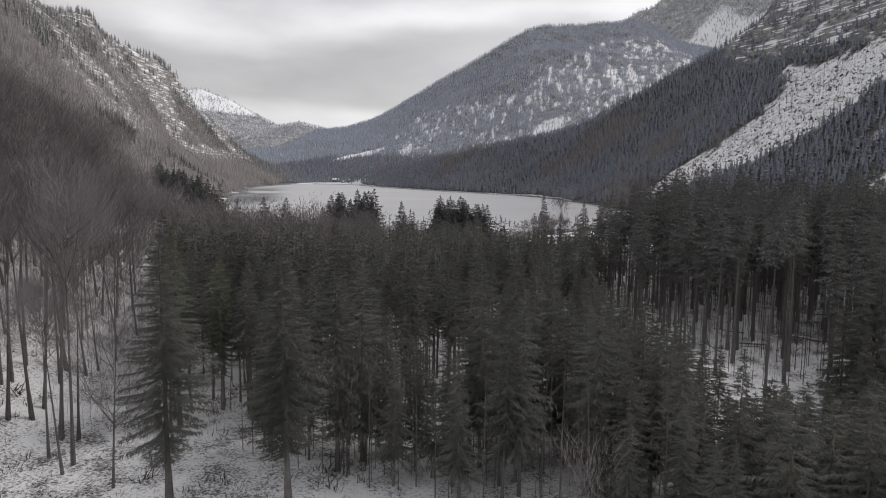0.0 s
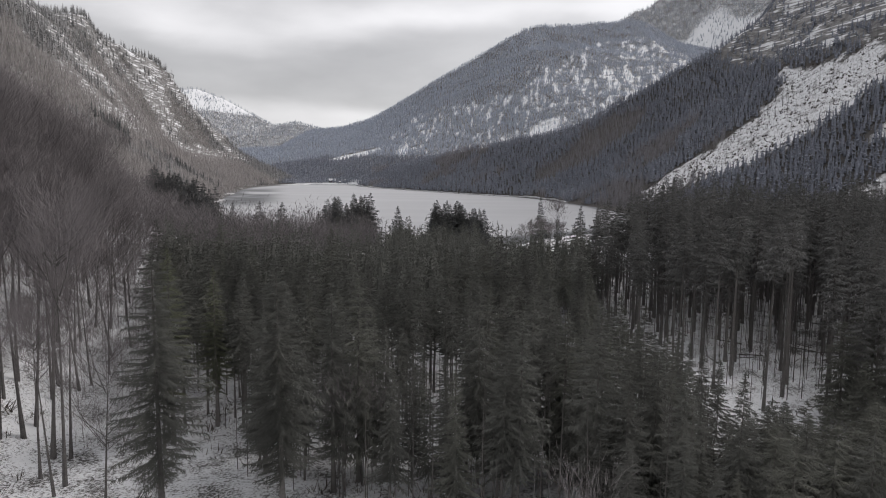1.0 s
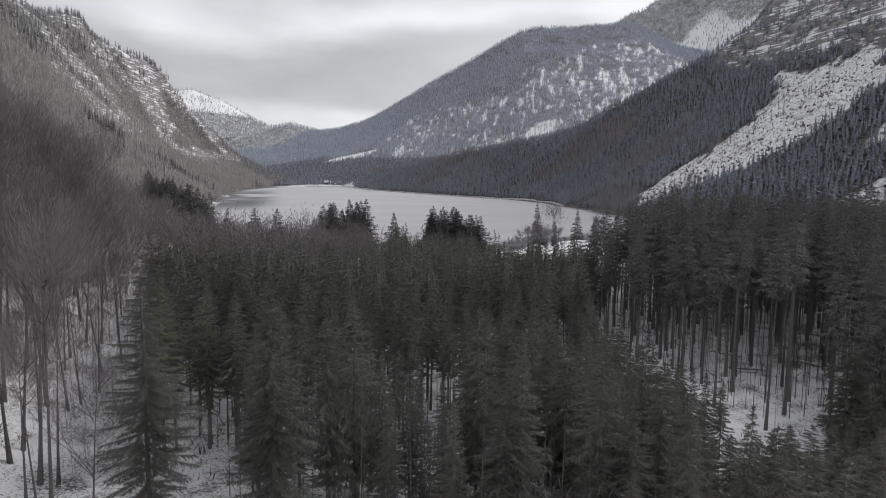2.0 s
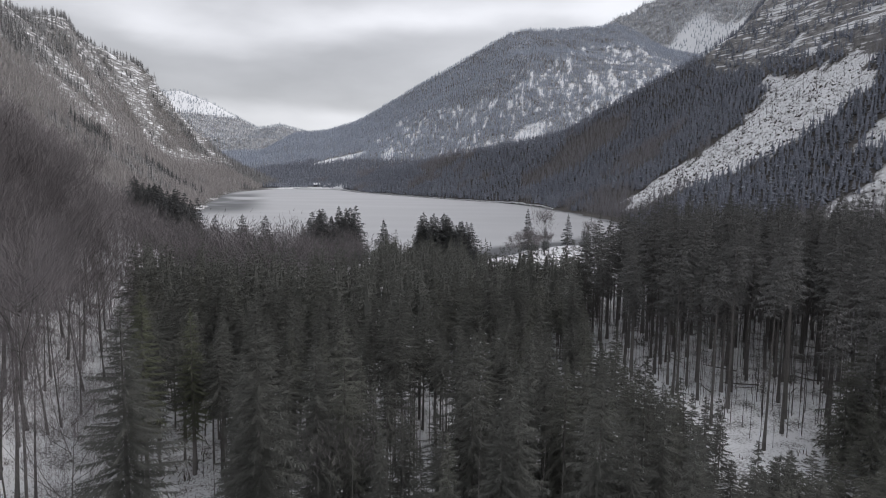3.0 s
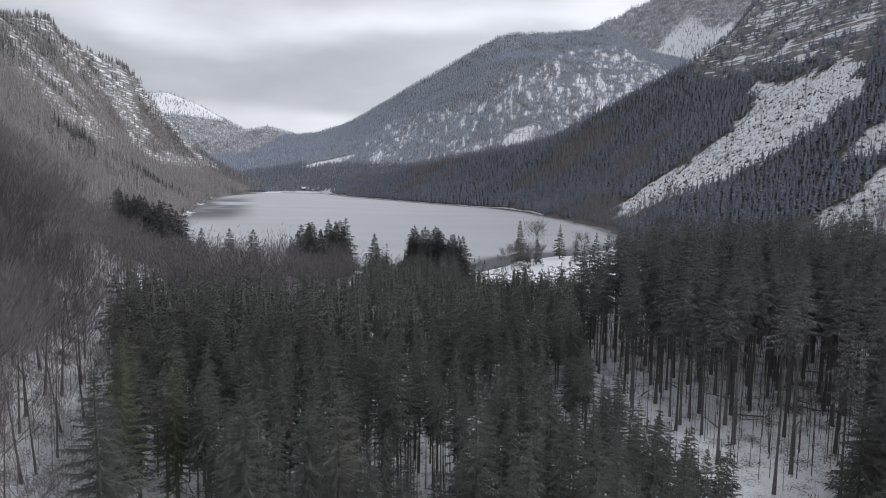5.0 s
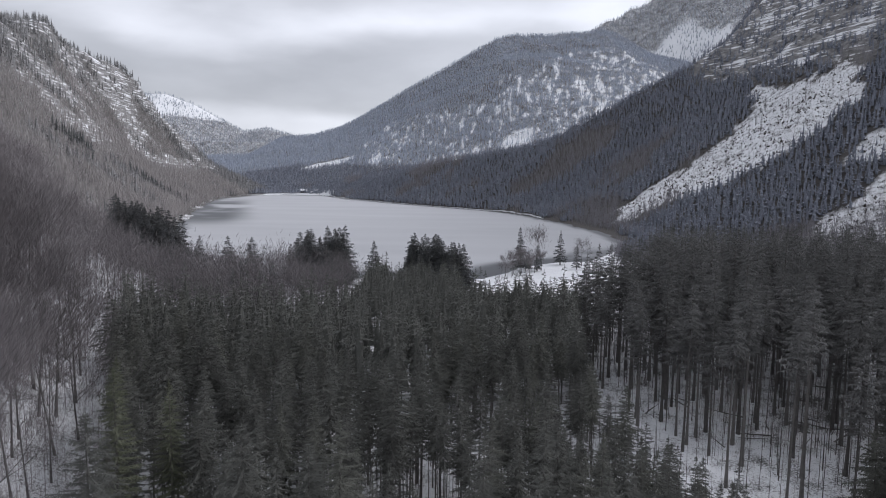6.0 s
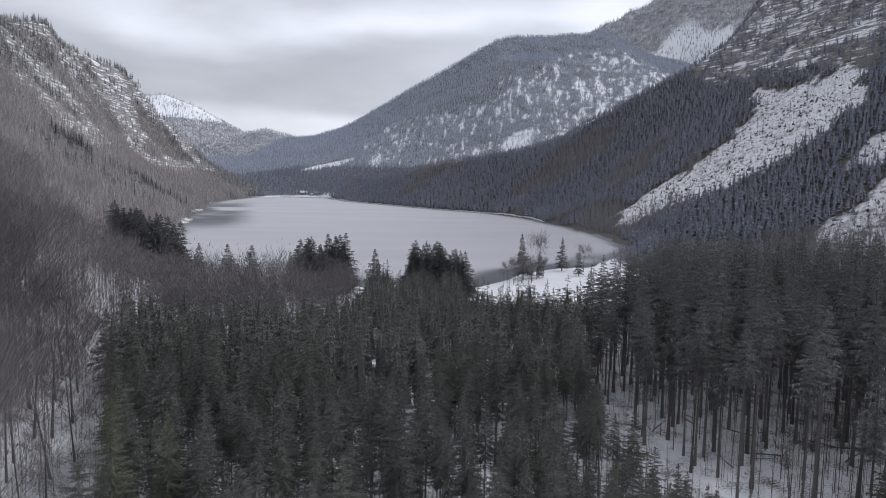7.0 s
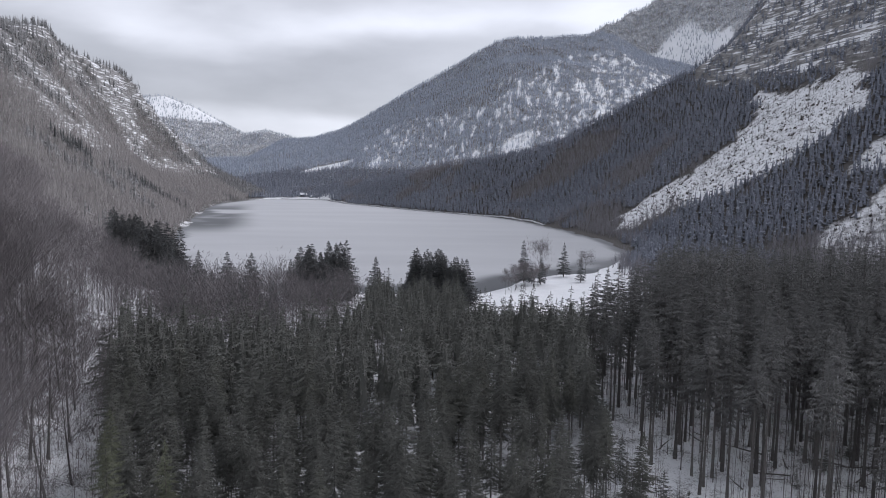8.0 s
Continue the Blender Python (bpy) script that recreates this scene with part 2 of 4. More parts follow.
def height(x, y):
    """The ground's height over the lake."""
    x, y = np.asarray(x, float), np.asarray(y, float)
    rough = rough_noise(x, y, 160, 11, 5) - 0.5
    gully = np.abs(rough_noise(x + 0.3 * y, 0.35 * y, 55, 31, 4) - 0.5)
    floor = 0.7 + 1.2 * (rough_noise(x, y, 25, 3, 4) - 0.5) + 4.0 * np.exp(-(((x + 235) / 80) ** 2) - ((y - 1372) / 40) ** 2)

    d = np.maximum(x - east_foot(y), 0) * np.where(y > 900, 0.85, 1)
    east = 0.45 * d + 0.0012 * d * d
    crest_y = through_points(x, (-300, 1560), (-150, 1420), (0, 1260), (120, 1150), (189, 1090), (219, 1060), (278, 1020), (324, 980), (375, 935), (397, 905), (425, 900), (520, 880), (900, 800), (1500, 700))
    crest_z = through_points(x, (-300, 5), (-150, 10), (0, 18), (120, 34), (189, 58), (219, 76), (278, 108), (324, 132), (375, 188), (397, 224), (425, 268), (520, 330), (900, 420), (1500, 500))
    east = np.minimum(east, crest_z - np.where(y > crest_y, 0.6, 0.3) * (y - crest_y))
    east = np.maximum(east, 0)
    east = east * (1 + 0.16 * rough - 0.12 * gully)

    k = through_points(y, (150, 0.46), (800, 0.45))
    d = np.maximum(west_foot(y) - x, 0)
    west = k * d + through_points(y, (250, 57), (800, 131)) * (d / 209) ** through_points(y, (850, 2), (1200, 6))
    edge_x = through_points(y, (-700, -380), (300, -420), (600, -480), (850, -514), (1320, -557), (1400, -559), (1430, -543), (1450, -528), (1480, -504), (1500, -462), (1600, -420))
    edge_z = through_points(y, (-700, 110), (0, 140), (200, 160), (500, 200), (850, 224), (1000, 243), (1110, 249), (1200, 243), (1320, 230), (1345, 192), (1400, 156), (1430, 124), (1450, 97), (1480, 72), (1500, 45), (1600, 15), (1800, 0))
    west = np.minimum(west, edge_z - 0.15 * np.maximum(edge_x - x, 0))
    west = np.maximum(west, 0) * (1 + 0.14 * rough - 0.22 * gully * ease(west, 60, 140))

    back_z = through_points(x, (-3200, 200), (-1200, 140), (-900, 100), (-693, 108), (-564, 180), (-431, 192), (-342, 217), (-231, 273), (-120, 340), (-9, 407), (101, 468), (211, 535), (281, 582), (378, 613), (573, 630), (739, 655), (838, 618), (963, 566), (1163, 530), (1337, 512), (3200, 450))
    back_y = through_points(x, (211, 2700), (378, 2800), (726, 2900), (1500, 3000))
    foot_y = through_points(x, (-700, 1900), (-350, 1560), (0, 1450), (300, 1300))
    up = np.clip((y - foot_y) / (back_y - foot_y), 0, 1)
    back = 1.012 * back_z * up**1.12 - 0.4 * np.maximum(y - back_y, 0)
    back = back * (1 + (0.16 * rough - 0.10 * gully) * (1.1 - 0.8 * up))

    high_z = through_points(x, (0, 200), (500, 500), (800, 730), (876, 808), (1018, 884), (1131, 944), (1410, 1125), (1800, 1265), (3200, 1100))
    high = high_z - np.where(y < 3500, 0.75, 0.5) * np.abs(3500 - y)
    high = high * (1 + 0.05 * rough - 0.05 * gully)

    end_z = through_points(x, (-3200, 350), (-2200, 420), (-1749, 522), (-1627, 526), (-1455, 463), (-1317, 386), (-1137, 292), (-1003, 320), (-880, 288), (-700, 240), (-500, 210), (500, 200))
    end = end_z - np.where(y < 4300, 0.42, 0.2) * np.abs(4300 - y) + 10 * rough

    land = np.maximum.reduce([east, west, back, high, end]) + floor
    rim = from_shore(x, y)
    bank = 0.25 + 0.75 * np.maximum(rim, 0) + 0.012 * np.maximum(rim, 0) ** 2
    return np.where(rim > 0, np.minimum(land, bank), np.maximum(-2.5, 0.25 + 0.8 * rim))


FELLED = [(162, 552), (168, 584), (200, 596), (227, 602), (254, 608), (276, 614), (294, 628), (312, 655), (323, 688), (331, 660), (338, 622), (343, 600), (355, 582), (356, 547), (348, 512), (328, 500), (308, 496), (289, 494), (268, 498), (248, 499), (221, 514), (196, 532)]
FELLED_LOW = [(226, 374), (234, 390), (250, 394), (268, 400), (284, 400), (290, 380), (266, 352), (246, 358), (234, 364)]
FELLED_STRIP = [(276, 436), (284, 447), (296, 453), (320, 452), (318, 430), (300, 420), (286, 424)]
STREAKED = [(-190, 2032), (-120, 2292), (12, 2224), (183, 2084), (394, 2324), (621, 2640), (776, 2600), (960, 2420), (800, 2000), (503, 1720), (313, 1560), (203, 1630), (-46, 1680), (-139, 1790)]
SCREE = [(-360, 1885), (-345, 1910), (-298, 1945), (-207, 1945), (-196, 1910), (-249, 1862), (-323, 1850)]
OPEN_FOOT = [(146, 1640), (190, 1730), (232, 1790), (276, 1806), (272, 1690), (262, 1640), (205, 1672)]
HIGH_FELL = [(985, 2960), (1040, 3130), (1090, 3215), (1206, 3150), (1285, 3050), (1290, 2950), (1200, 2935), (1110, 2980)]

FIR_ROW = [(-328, 598), (-324, 690), (-322, 757), (-296, 775), (-280, 768), (-302, 742), (-308, 690), (-310, 600)]


def clearing(x, y):
    """How open the felled strips of the eastern slope are, 0 to 1."""
    w = (rough_noise(x, y, 20, 51, 5) - 0.5) * 40
    return np.maximum.reduce([ease(-from_edge(x, y, FELLED) + w - 2, -4, 6), 0.9 * ease(-from_edge(x, y, FELLED_LOW) + 0.7 * w - 3, -4, 6), 0.75 * ease(-from_edge(x, y, FELLED_STRIP) + 0.7 * w - 2, -4, 6)])


def woods(x, y):
    """How dense the wood stands, 0 to 1."""
    w = (rough_noise(x, y, 120, 61, 5) - 0.5) * 160
    fan = x * 2200 / (np.maximum(y, 50) + 10)  # streaks run straight down the fall line
    fine = rough_noise(fan, y * 0.13, 7, 71, 3) + 0.3 * (rough_noise(x, y * 0.5, 130, 74, 3) - 0.5) + 0.06 * ease(x, 300, 500)
    dense = 1 - clearing(x, y)
    band = ease(-from_edge(x, y, STREAKED) + w, -60, 70)
    dense = dense * (1 - 0.85 * ease(fine, 0.58, 0.67) * np.minimum(1, 1.3 * band))
    z = height(x, y)
    upper = ease(z, 130, 165) * ease(1000 - y, 0, 120) * ease(x, 300, 340)
    ledge = rough_noise((x + y) * 0.25, z, 5, 75, 3)
    dense = dense * (1 - (0.2 + 0.45 * ease(ledge, 0.46, 0.6)) * upper)
    bald = ease(z + 0.3 * w, 355, 385) * ease(y, 3700, 3900) * ease(-x, 1150, 1260)
    scree = np.maximum.reduce([ease(-from_edge(x, y, SCREE) + 0.15 * w, -4, 6), 0.72 * ease(-from_edge(x, y, OPEN_FOOT) + 0.45 * w, -10, 30), 0.66 * ease(-from_edge(x, y, HIGH_FELL) + 1.2 * w, -30, 40)])
    shore = ease(27 - from_shore(x, y), 0, 14) * ease(100 - np.abs(x + 240), 0, 10) * ease(70 - np.abs(y - 1345), 0, 10)
    return dense * (1 - 0.62 * bald) * (1 - 0.9 * scree) * (1 - 0.9 * shore)


def crag(x, y):
    """Bare limestone on the western wall and under the eastern crest."""
    z = height(x, y)
    west = ease(west_foot(y) - x, 75, 120) * ease(y, 600, 760) * ease(1480 - y, 0, 80)
    n = rough_noise(x + 0.4 * y, 0.6 * y + z, 45, 81, 5)
    east = ease(z, 130, 165) * ease(x, 300, 340) * ease(1000 - y, 0, 100)
    return np.clip(west * ease(n, 0.37, 0.50) + east * ease(n, 0.22, 0.38), 0, 1)


def sheet(name, xs, ys, lift, mat, marks):
    gx, gy = np.meshgrid(xs, ys)
    z = lift(gx, gy)
    nx, ny = len(xs), len(ys)
    co = np.stack([gx, gy, z], -1).reshape(-1, 3)
    i = (np.arange(ny - 1)[:, None] * nx + np.arange(nx - 1)).ravel()
    quads = np.stack([i, i + 1, i + nx + 1, i + nx], -1)
    me = mesh_of(name, co, quads, mat, smooth=True)
    for key, values in marks(gx, gy).items():
        me.attributes.new(key, "FLOAT", "POINT").data.foreach_set("value", values.ravel().astype(np.float32))
    return new(name, me)


def mesh_of(name, co, faces, mat, smooth=False):
    """A mesh from arrays of places and of equal-sided faces."""
    me = bpy.data.meshes.new(name)
    k = faces.shape[1]
    me.vertices.add(len(co))
    me.vertices.foreach_set("co", np.asarray(co, np.float32).ravel())
    me.loops.add(faces.size)
    me.loops.foreach_set("vertex_index", faces.astype(np.int32).ravel())
    me.polygons.add(len(faces))
    me.polygons.foreach_set("loop_start", np.arange(0, faces.size, k, dtype=np.int32))
    me.polygons.foreach_set("use_smooth", np.full(len(faces), smooth))
    me.materials.append(mat)
    me.update(calc_edges=True)
    return me


def spread(lo, hi, n, focus, tight):
    """Lines that lie closest round focus."""
    u = np.linspace(np.arcsinh((lo - focus) / tight), np.arcsinh((hi - focus) / tight), n)
    return focus + tight * np.sinh(u)


def ground_marks(x, y):
    rim, open_, dense, stone = from_shore(x, y), clearing(x, y), woods(x, y), crag(x, y)
    z = height(x, y)
    near = ease(420 - y, 0, 80) * ease(60 - z, 0, 20)
    west, far = ease(-x, 0, 100) * ease(1500 - y, 0, 100), ease(y, 1400, 1500)
    dense = ease(dense, 0.35, 1)
    high = ease(z, 130, 165) * ease(1000 - y, 0, 120) * ease(x, 300, 340)
    # Far ground gets more snow, partly to lift its tone as haze would.
    cover = 0.64 - 0.025 * high - (0.31 - 0.12 * west - 0.15 * far) * dense * (1 - near) - 0.05 * open_ - 0.075 * near - 0.07 * stone + 0.035 * ease(y, 2900, 3000)
    band = ease(-from_edge(x, y, STREAKED), -40, 40)
    cover = cover * (1 - 0.4 * band) + 0.4 * band * 0.505
    cover = np.where((rim > 0) & (rim < 70) & (x > 15) & (y > 235) & (y < 405) & (x < 124), 0.95, cover)
    cover = np.where((rim < 45) & (np.hypot(x + 240, y - 1345) < 75), 0.75, cover)
    for cx, cy in ((-222, 620), (-228, 650), (-272, 815)):  # snowy gravel fans on the western shore
        cover = np.where((rim > 0) & (rim < 7) & (np.hypot(x - cx, y - cy) < 16), 0.55, cover)
    return {"cover": cover, "stone": stone}


ground = sheet("ground", spread(-3100, 3100, 380, -60, 300), spread(-500, 4800, 440, 100, 420), height, GROUND, ground_marks)
tagged(ground, "snow-covered valley floor rising into wooded mountain slopes", "ground", kind="structure")


def ice_marks(x, y):
    rim = -from_shore(x, y)
    n = rough_noise(x, y, 80, 91, 4)
    west = ease(70 - rim, 0, 40) * ease(-x, 120, 200) * ease(y, 500, 640) * ease(1150 - y, 0, 250)
    south = ease(26 - rim, 0, 12) * ease(420 - y, 0, 60)
    rest = ease(9 - rim, 0, 5)
    return {"wet": np.clip(np.maximum.reduce([west * ease(n, 0.3, 0.5), south * ease(n, 0.35, 0.55), rest * 0.8]), 0, 1)}


lake = sheet("water", np.linspace(-380, 190, 115), np.linspace(240, 1470, 247), lambda x, y: 0 * x, ICE, ice_marks)
tagged(lake, "long grey mountain lake under dull thin ice", "lake", kind="structure")


# ---------------------------------------------------------------- growing trees
def tube(path, radii, sides=5):
    """A tapered round limb along a path, as places and triangles."""
    path, co, tri = np.asarray(path, float), [], []
    for i, (p, r) in enumerate(zip(path, radii)):
        way = path[min(i + 1, len(path) - 1)] - path[max(i - 1, 0)]
        way = way / (np.linalg.norm(way) + 1e-9)
        side = np.cross(way, (0.31, 0.95, 0.05) if abs(way[2]) > 0.5 else (0, 0, 1))
        side /= np.linalg.norm(side) + 1e-9
        up = np.cross(way, side)
        for k in range(sides):
            a = 2 * math.pi * k / sides
            co.append(p + r * (math.cos(a) * side + math.sin(a) * up))
    for i in range(len(path) - 1):
        for k in range(sides):
            a, b = i * sides + k, i * sides + (k + 1) % sides
            tri += [(a, b, b + sides), (a, b + sides, a + sides)]
    return np.array(co), np.array(tri)


def joined(pieces):
    co, tri, n = [], [], 0
    for c, t in pieces:
        co.append(c)
        tri.append(t + n)
        n += len(c)
    return np.concatenate(co), np.concatenate(tri)


def spruce_crown(rnd, tall, base, wide, whorls, arms, fine, form=0.8):
    """Whorls of drooping boughs with hanging sprays; fine: sprays to a bough."""
    out, lobe, blade = [], rnd.uniform(0, 6.28), 0.72 if fine > 20 else 1.0
    for i in range(whorls):
        u = (i + rnd.uniform(-0.3, 0.3)) / (whorls - 1)
        u = 1 - (1 - min(max(u, 0), 1)) ** 1.2
        z = base + (tall - base) * (0.02 + 0.97 * u)
        reach = wide * (1 - u) ** form * (0.72 + 0.28 * min(1, (u + 0.05) * 6)) + 0.18
        if base > 4:  # grown in a stand: short, thinned-out lowest boughs
            reach *= 0.55 + 0.45 * min(1, 3.2 * u)
        turn = rnd.uniform(0, 6.28)
        n = max(3, round(arms * (1 - 0.35 * u)))
        for k in range(n):
            if rnd.random() < (0.3 if base > 4 and u < 0.2 else 0.07):
                continue
            a = turn + 6.283 * k / n + rnd.uniform(-0.3, 0.3)
            z = base + (tall - base) * min(0.985, max(0.0, 0.02 + 0.97 * u + rnd.uniform(-0.9, 0.9) / whorls))
            r = reach * rnd.uniform(0.52, 1.18) * (1 + 0.2 * math.sin(2 * a + lobe + 4 * u) + 0.12 * math.sin(3 * a - 9 * u + 2 * lobe))
            sag = r * (rnd.uniform(0.22, 0.42) - 0.45 * u)
            c, s = math.cos(a), math.sin(a)
            w = (0.10 + 0.16 * r) * rnd.uniform(0.8, 1.25) * blade

            def at(f, off=0.0, drop=0.0):
                return (c * r * f - s * off, s * r * f + c * off, z - sag * f * (1.5 - 0.55 * f) - drop)

            co = [at(0.02, 0, -0.05), at(0.4, 0.05), at(0.4, -0.05), at(1.08, 0, 0.02)]
            tri = [(0, 1, 2), (2, 1, 3)]
            for j in range(fine):
                f = 0.12 + 0.85 * (j + rnd.random()) / fine
                side = 1 if j % 2 else -1
                o, h = side * w * rnd.uniform(0.5, 1.3) * (1.25 - 0.6 * f), blade * rnd.uniform(0.0, 0.3) * (0.35 + 0.3 * r)
                if j % 3:
                    o, h = o * 0.4, blade * rnd.uniform(0.18, 0.62) * (0.42 + 0.22 * r)
                g = rnd.uniform(0.9, 1.7) / (fine + 2)
                m = len(co)
                co += [at(f - g, 0), at(f + g * 0.6, 0), at(f + rnd.uniform(0.0, 0.2), o * 1.5, h)]
                tri.append((m, m + 1, m + 2))
            out.append((np.array(co), np.array(tri)))
    tip = 0.06 * tall
    out.append((np.array([(0.08, 0, tall - tip), (-0.05, 0.08, tall - tip), (-0.05, -0.08, tall - tip), (0, 0, tall + 0.4)]), np.array([(0, 1, 3), (1, 2, 3), (2, 0, 3)])))
    return joined(out)


def bole(rnd, tall, thick, lean=0.0, sides=6, roots=True):
    path, radii = [], []
    a, b = rnd.uniform(-1, 1) * lean, rnd.uniform(-1, 1) * lean
    for i in range(7):
        u = i / 6
        path.append((a * u * u + rnd.uniform(-0.04, 0.04) * lean, b * u * u, tall * u - (0.5 if i == 0 else 0)))
        radii.append(thick * (1 - 0.93 * u) * (1.5 if i == 0 and roots else 1))
    return tube(path, radii, sides)


def snags(rnd, low, top, n, long):
    """Dead bare twigs on the lower bole."""
    out = []
    for _ in range(n):
        z, a, r = rnd.uniform(low, top), rnd.uniform(0, 6.28), long * rnd.uniform(0.4, 1)
        c, s = math.cos(a), math.sin(a)
        co = [(0, 0, z), (0, 0, z + 0.06), (c * r, s * r, z - 0.25 * r), (c * r * 0.6 - s * r * 0.3, s * r * 0.6 + c * r * 0.3, z - 0.3 * r)]
        out.append((np.array(co), np.array([(0, 1, 2), (0, 1, 3)])))
    return joined(out)


def bare_limbs(rnd, tall, thick, limbs, low=0.53):
    out, tips = [], []
    for i in range(limbs):
        z = tall * rnd.uniform(low, 0.95)
        a = rnd.uniform(0, 6.28)
        r = (tall - z) * rnd.uniform(0.4, 0.75) + 1.0
        rise = r * rnd.uniform(0.7, 1.5)
        c, s = math.cos(a), math.sin(a)
        path = [(0, 0, z), (c * r * 0.5, s * r * 0.5, z + rise * 0.35), (c * r * 0.85, s * r * 0.85, z + rise * 0.75), (c * r, s * r, z + rise * 1.1)]
        out.append(tube(path, (thick * 0.32, thick * 0.22, thick * 0.12, 0.01), 3))
        tips += [(np.array(path[j]), np.array((c, s, 0.9))) for j in (1, 2, 2, 3)]
    tips += [(np.array((0, 0, tall * f)), np.array((0, 0, 1.0))) for f in (0.85, 0.93, 0.97)]
    return out, tips


def twig_haze(rnd, tips, n, long, wide):
    co, tri = [], []
    for i in range(n):
        p, w = tips[rnd.randrange(len(tips))]
        way = 0.6 * w + np.array([rnd.gauss(0, 0.45), rnd.gauss(0, 0.45), rnd.gauss(0.75, 0.3)])
        way = way / (np.linalg.norm(way) + 1e-6) * long * rnd.uniform(0.4, 1.2)
        p = p + np.array([rnd.gauss(0, 0.8), rnd.gauss(0, 0.8), rnd.gauss(0, 0.9)])
        side = np.cross(way, (rnd.gauss(0, 1), rnd.gauss(0, 1), rnd.gauss(0, 1)))
        side = side / (np.linalg.norm(side) + 1e-6) * wide
        co += [p - side, p + side, p + way]
        tri.append((3 * i, 3 * i + 1, 3 * i + 2))
    return np.array(co), np.array(tri)


def part(name, geometry, mat, parent, label="", kind=""):
    ob = new(name, mesh_of(name, *geometry, mat))
    ob.parent = parent
    return tagged(ob, label, kind=kind)


def scatter(lo_x, hi_x, lo_y, hi_y, gap, seed, jitter=0.42):
    rng = np.random.default_rng(seed)
    x, y = np.meshgrid(np.arange(lo_x, hi_x, gap), np.arange(lo_y, hi_y, gap))
    x, y = x.ravel() + rng.uniform(-jitter, jitter, x.size) * gap, y.ravel() + rng.uniform(-jitter, jitter, y.size) * gap
    return x, y


def in_valley_view(x, y, margin=40):
    return np.abs(x) < 0.72 * (y + 20) + margin


def planted(name, shapes, x, y, size, mat, seed, squash=1.0):
    """Many trees as one mesh: each takes one of the shapes, a size and a turn."""
    rng = np.random.default_rng(seed)
    z = height(x, y) - 0.15
    which, turn = rng.integers(0, len(shapes), len(x)), rng.uniform(0, 6.283, len(x))
    co_all, tri_all, tones, n = [], [], [], 0
    for k, (co, tri) in enumerate(shapes):
        some = np.flatnonzero(which == k)
        if not len(some):
            continue
        c, s = np.cos(turn[some])[:, None], np.sin(turn[some])[:, None]
        g = size[some][:, None]
        wide = g * rng.uniform(0.85, 1.2, len(some))[:, None] * squash
        px = x[some][:, None] + (c * co[:, 0] - s * co[:, 1]) * wide
        py = y[some][:, None] + (s * co[:, 0] + c * co[:, 1]) * wide
        pz = z[some][:, None] + co[:, 2] * g
        co_all.append(np.stack([px, py, pz], -1).reshape(-1, 3))
        tri_all.append((tri[None] + (np.arange(len(some)) * len(co))[:, None, None]).reshape(-1, 3) + n)
        tones.append(np.repeat(rng.uniform(0, 1, len(some)), len(co)))
        n += len(some) * len(co)
    me = mesh_of(name, np.concatenate(co_all), np.concatenate(tri_all), mat)
    me.attributes.new("tone", "FLOAT", "POINT").data.foreach_set("value", np.concatenate(tones).astype(np.float32))
    return new(name, me)


def spruce_kind(name, seed, tall, base, wide, whorls, arms, fine, thick, needles, label, dead=26, form=0.8):
    rnd = random.Random(seed)
    tree = new(name)
    part("trunk", bole(rnd, tall * 0.97, thick, 0.1), BARK, tree)
    part("crown", spruce_crown(rnd, tall, base, wide, whorls, arms, fine, form), needles, tree)
    if dead:
        part("dead_wood", snags(rnd, 0.12 * tall, base + 1, dead, 1.3), BARK, tree, "brittle dead grey twigs", "stuff")
    return tagged(tree, label, "tree")


def bare_kind(name, seed, tall, thick, limbs, twigs, label, long=1.7, wide=0.022, stems=1, low=0.53):
    rnd = random.Random(seed)
    tree = new(name)
    for k in range(stems):
        co, tri = bole(rnd, tall * rnd.uniform(0.85, 1), thick, 0.5 if stems == 1 else 2.6)
        part("trunk", (co + (0 if stems == 1 else np.array([0.25 * math.cos(k * 2.1), 0.25 * math.sin(k * 2.1), 0])), tri), BARK_GREY, tree)
    pieces, tips = bare_limbs(rnd, tall, thick, limbs, low)
    for piece in pieces:
        part("limb", piece, BARK_GREY, tree)
    part("bare_crown", twig_haze(rnd, tips, twigs, long, wide), TWIGS, tree, "haze of fine bare twigs", "stuff")
    return tagged(tree, label, "tree")


def settle_thing(x, y, size, turn, lean_x=0.0, lean_y=0.0):
    z = float(height(np.array([x]), np.array([y]))[0]) - 0.1
    m = Matrix.LocRotScale((x, y, z), Euler((lean_x, lean_y, turn)), (size, size, size))
    return m


def stand(kinds, spots, group, seed, lean=0.015):
    """Put trees on their spots: the first of each kind is moved there, the rest are copies."""
    rnd, used = random.Random(seed), set()
    for x, y, tall in spots:
        kind = kinds[rnd.randrange(len(kinds))]
        m = settle_thing(x, y, tall, rnd.uniform(0, 6.28), rnd.gauss(0, lean), rnd.gauss(0, lean))
        if kind.name not in used:
            used.add(kind.name)
            kind.matrix_basis = m
            tagged(kind, group=group)
        else:
            bare = m.normalized()
            ob = copy_thing(kind, bare)
            ob.matrix_basis = m
    for kind in kinds:
        if kind.name not in used:
            for o in (*kind.children_recursive, kind):
                bpy.data.objects.remove(o)


# ---------------------------------------------------------------- the near woods
def glade(x, y):
    """Gaps in the plantation."""
    g = np.zeros(np.shape(x), bool)
    for gx, gy, gr in ((-10, 110, 5.5), (20, 97, 3), (31, 150, 4), (-24, 57, 4), (5, 62, 3)):
        g |= np.hypot(x - gx, (y - gy) * 0.6) < gr
    return g


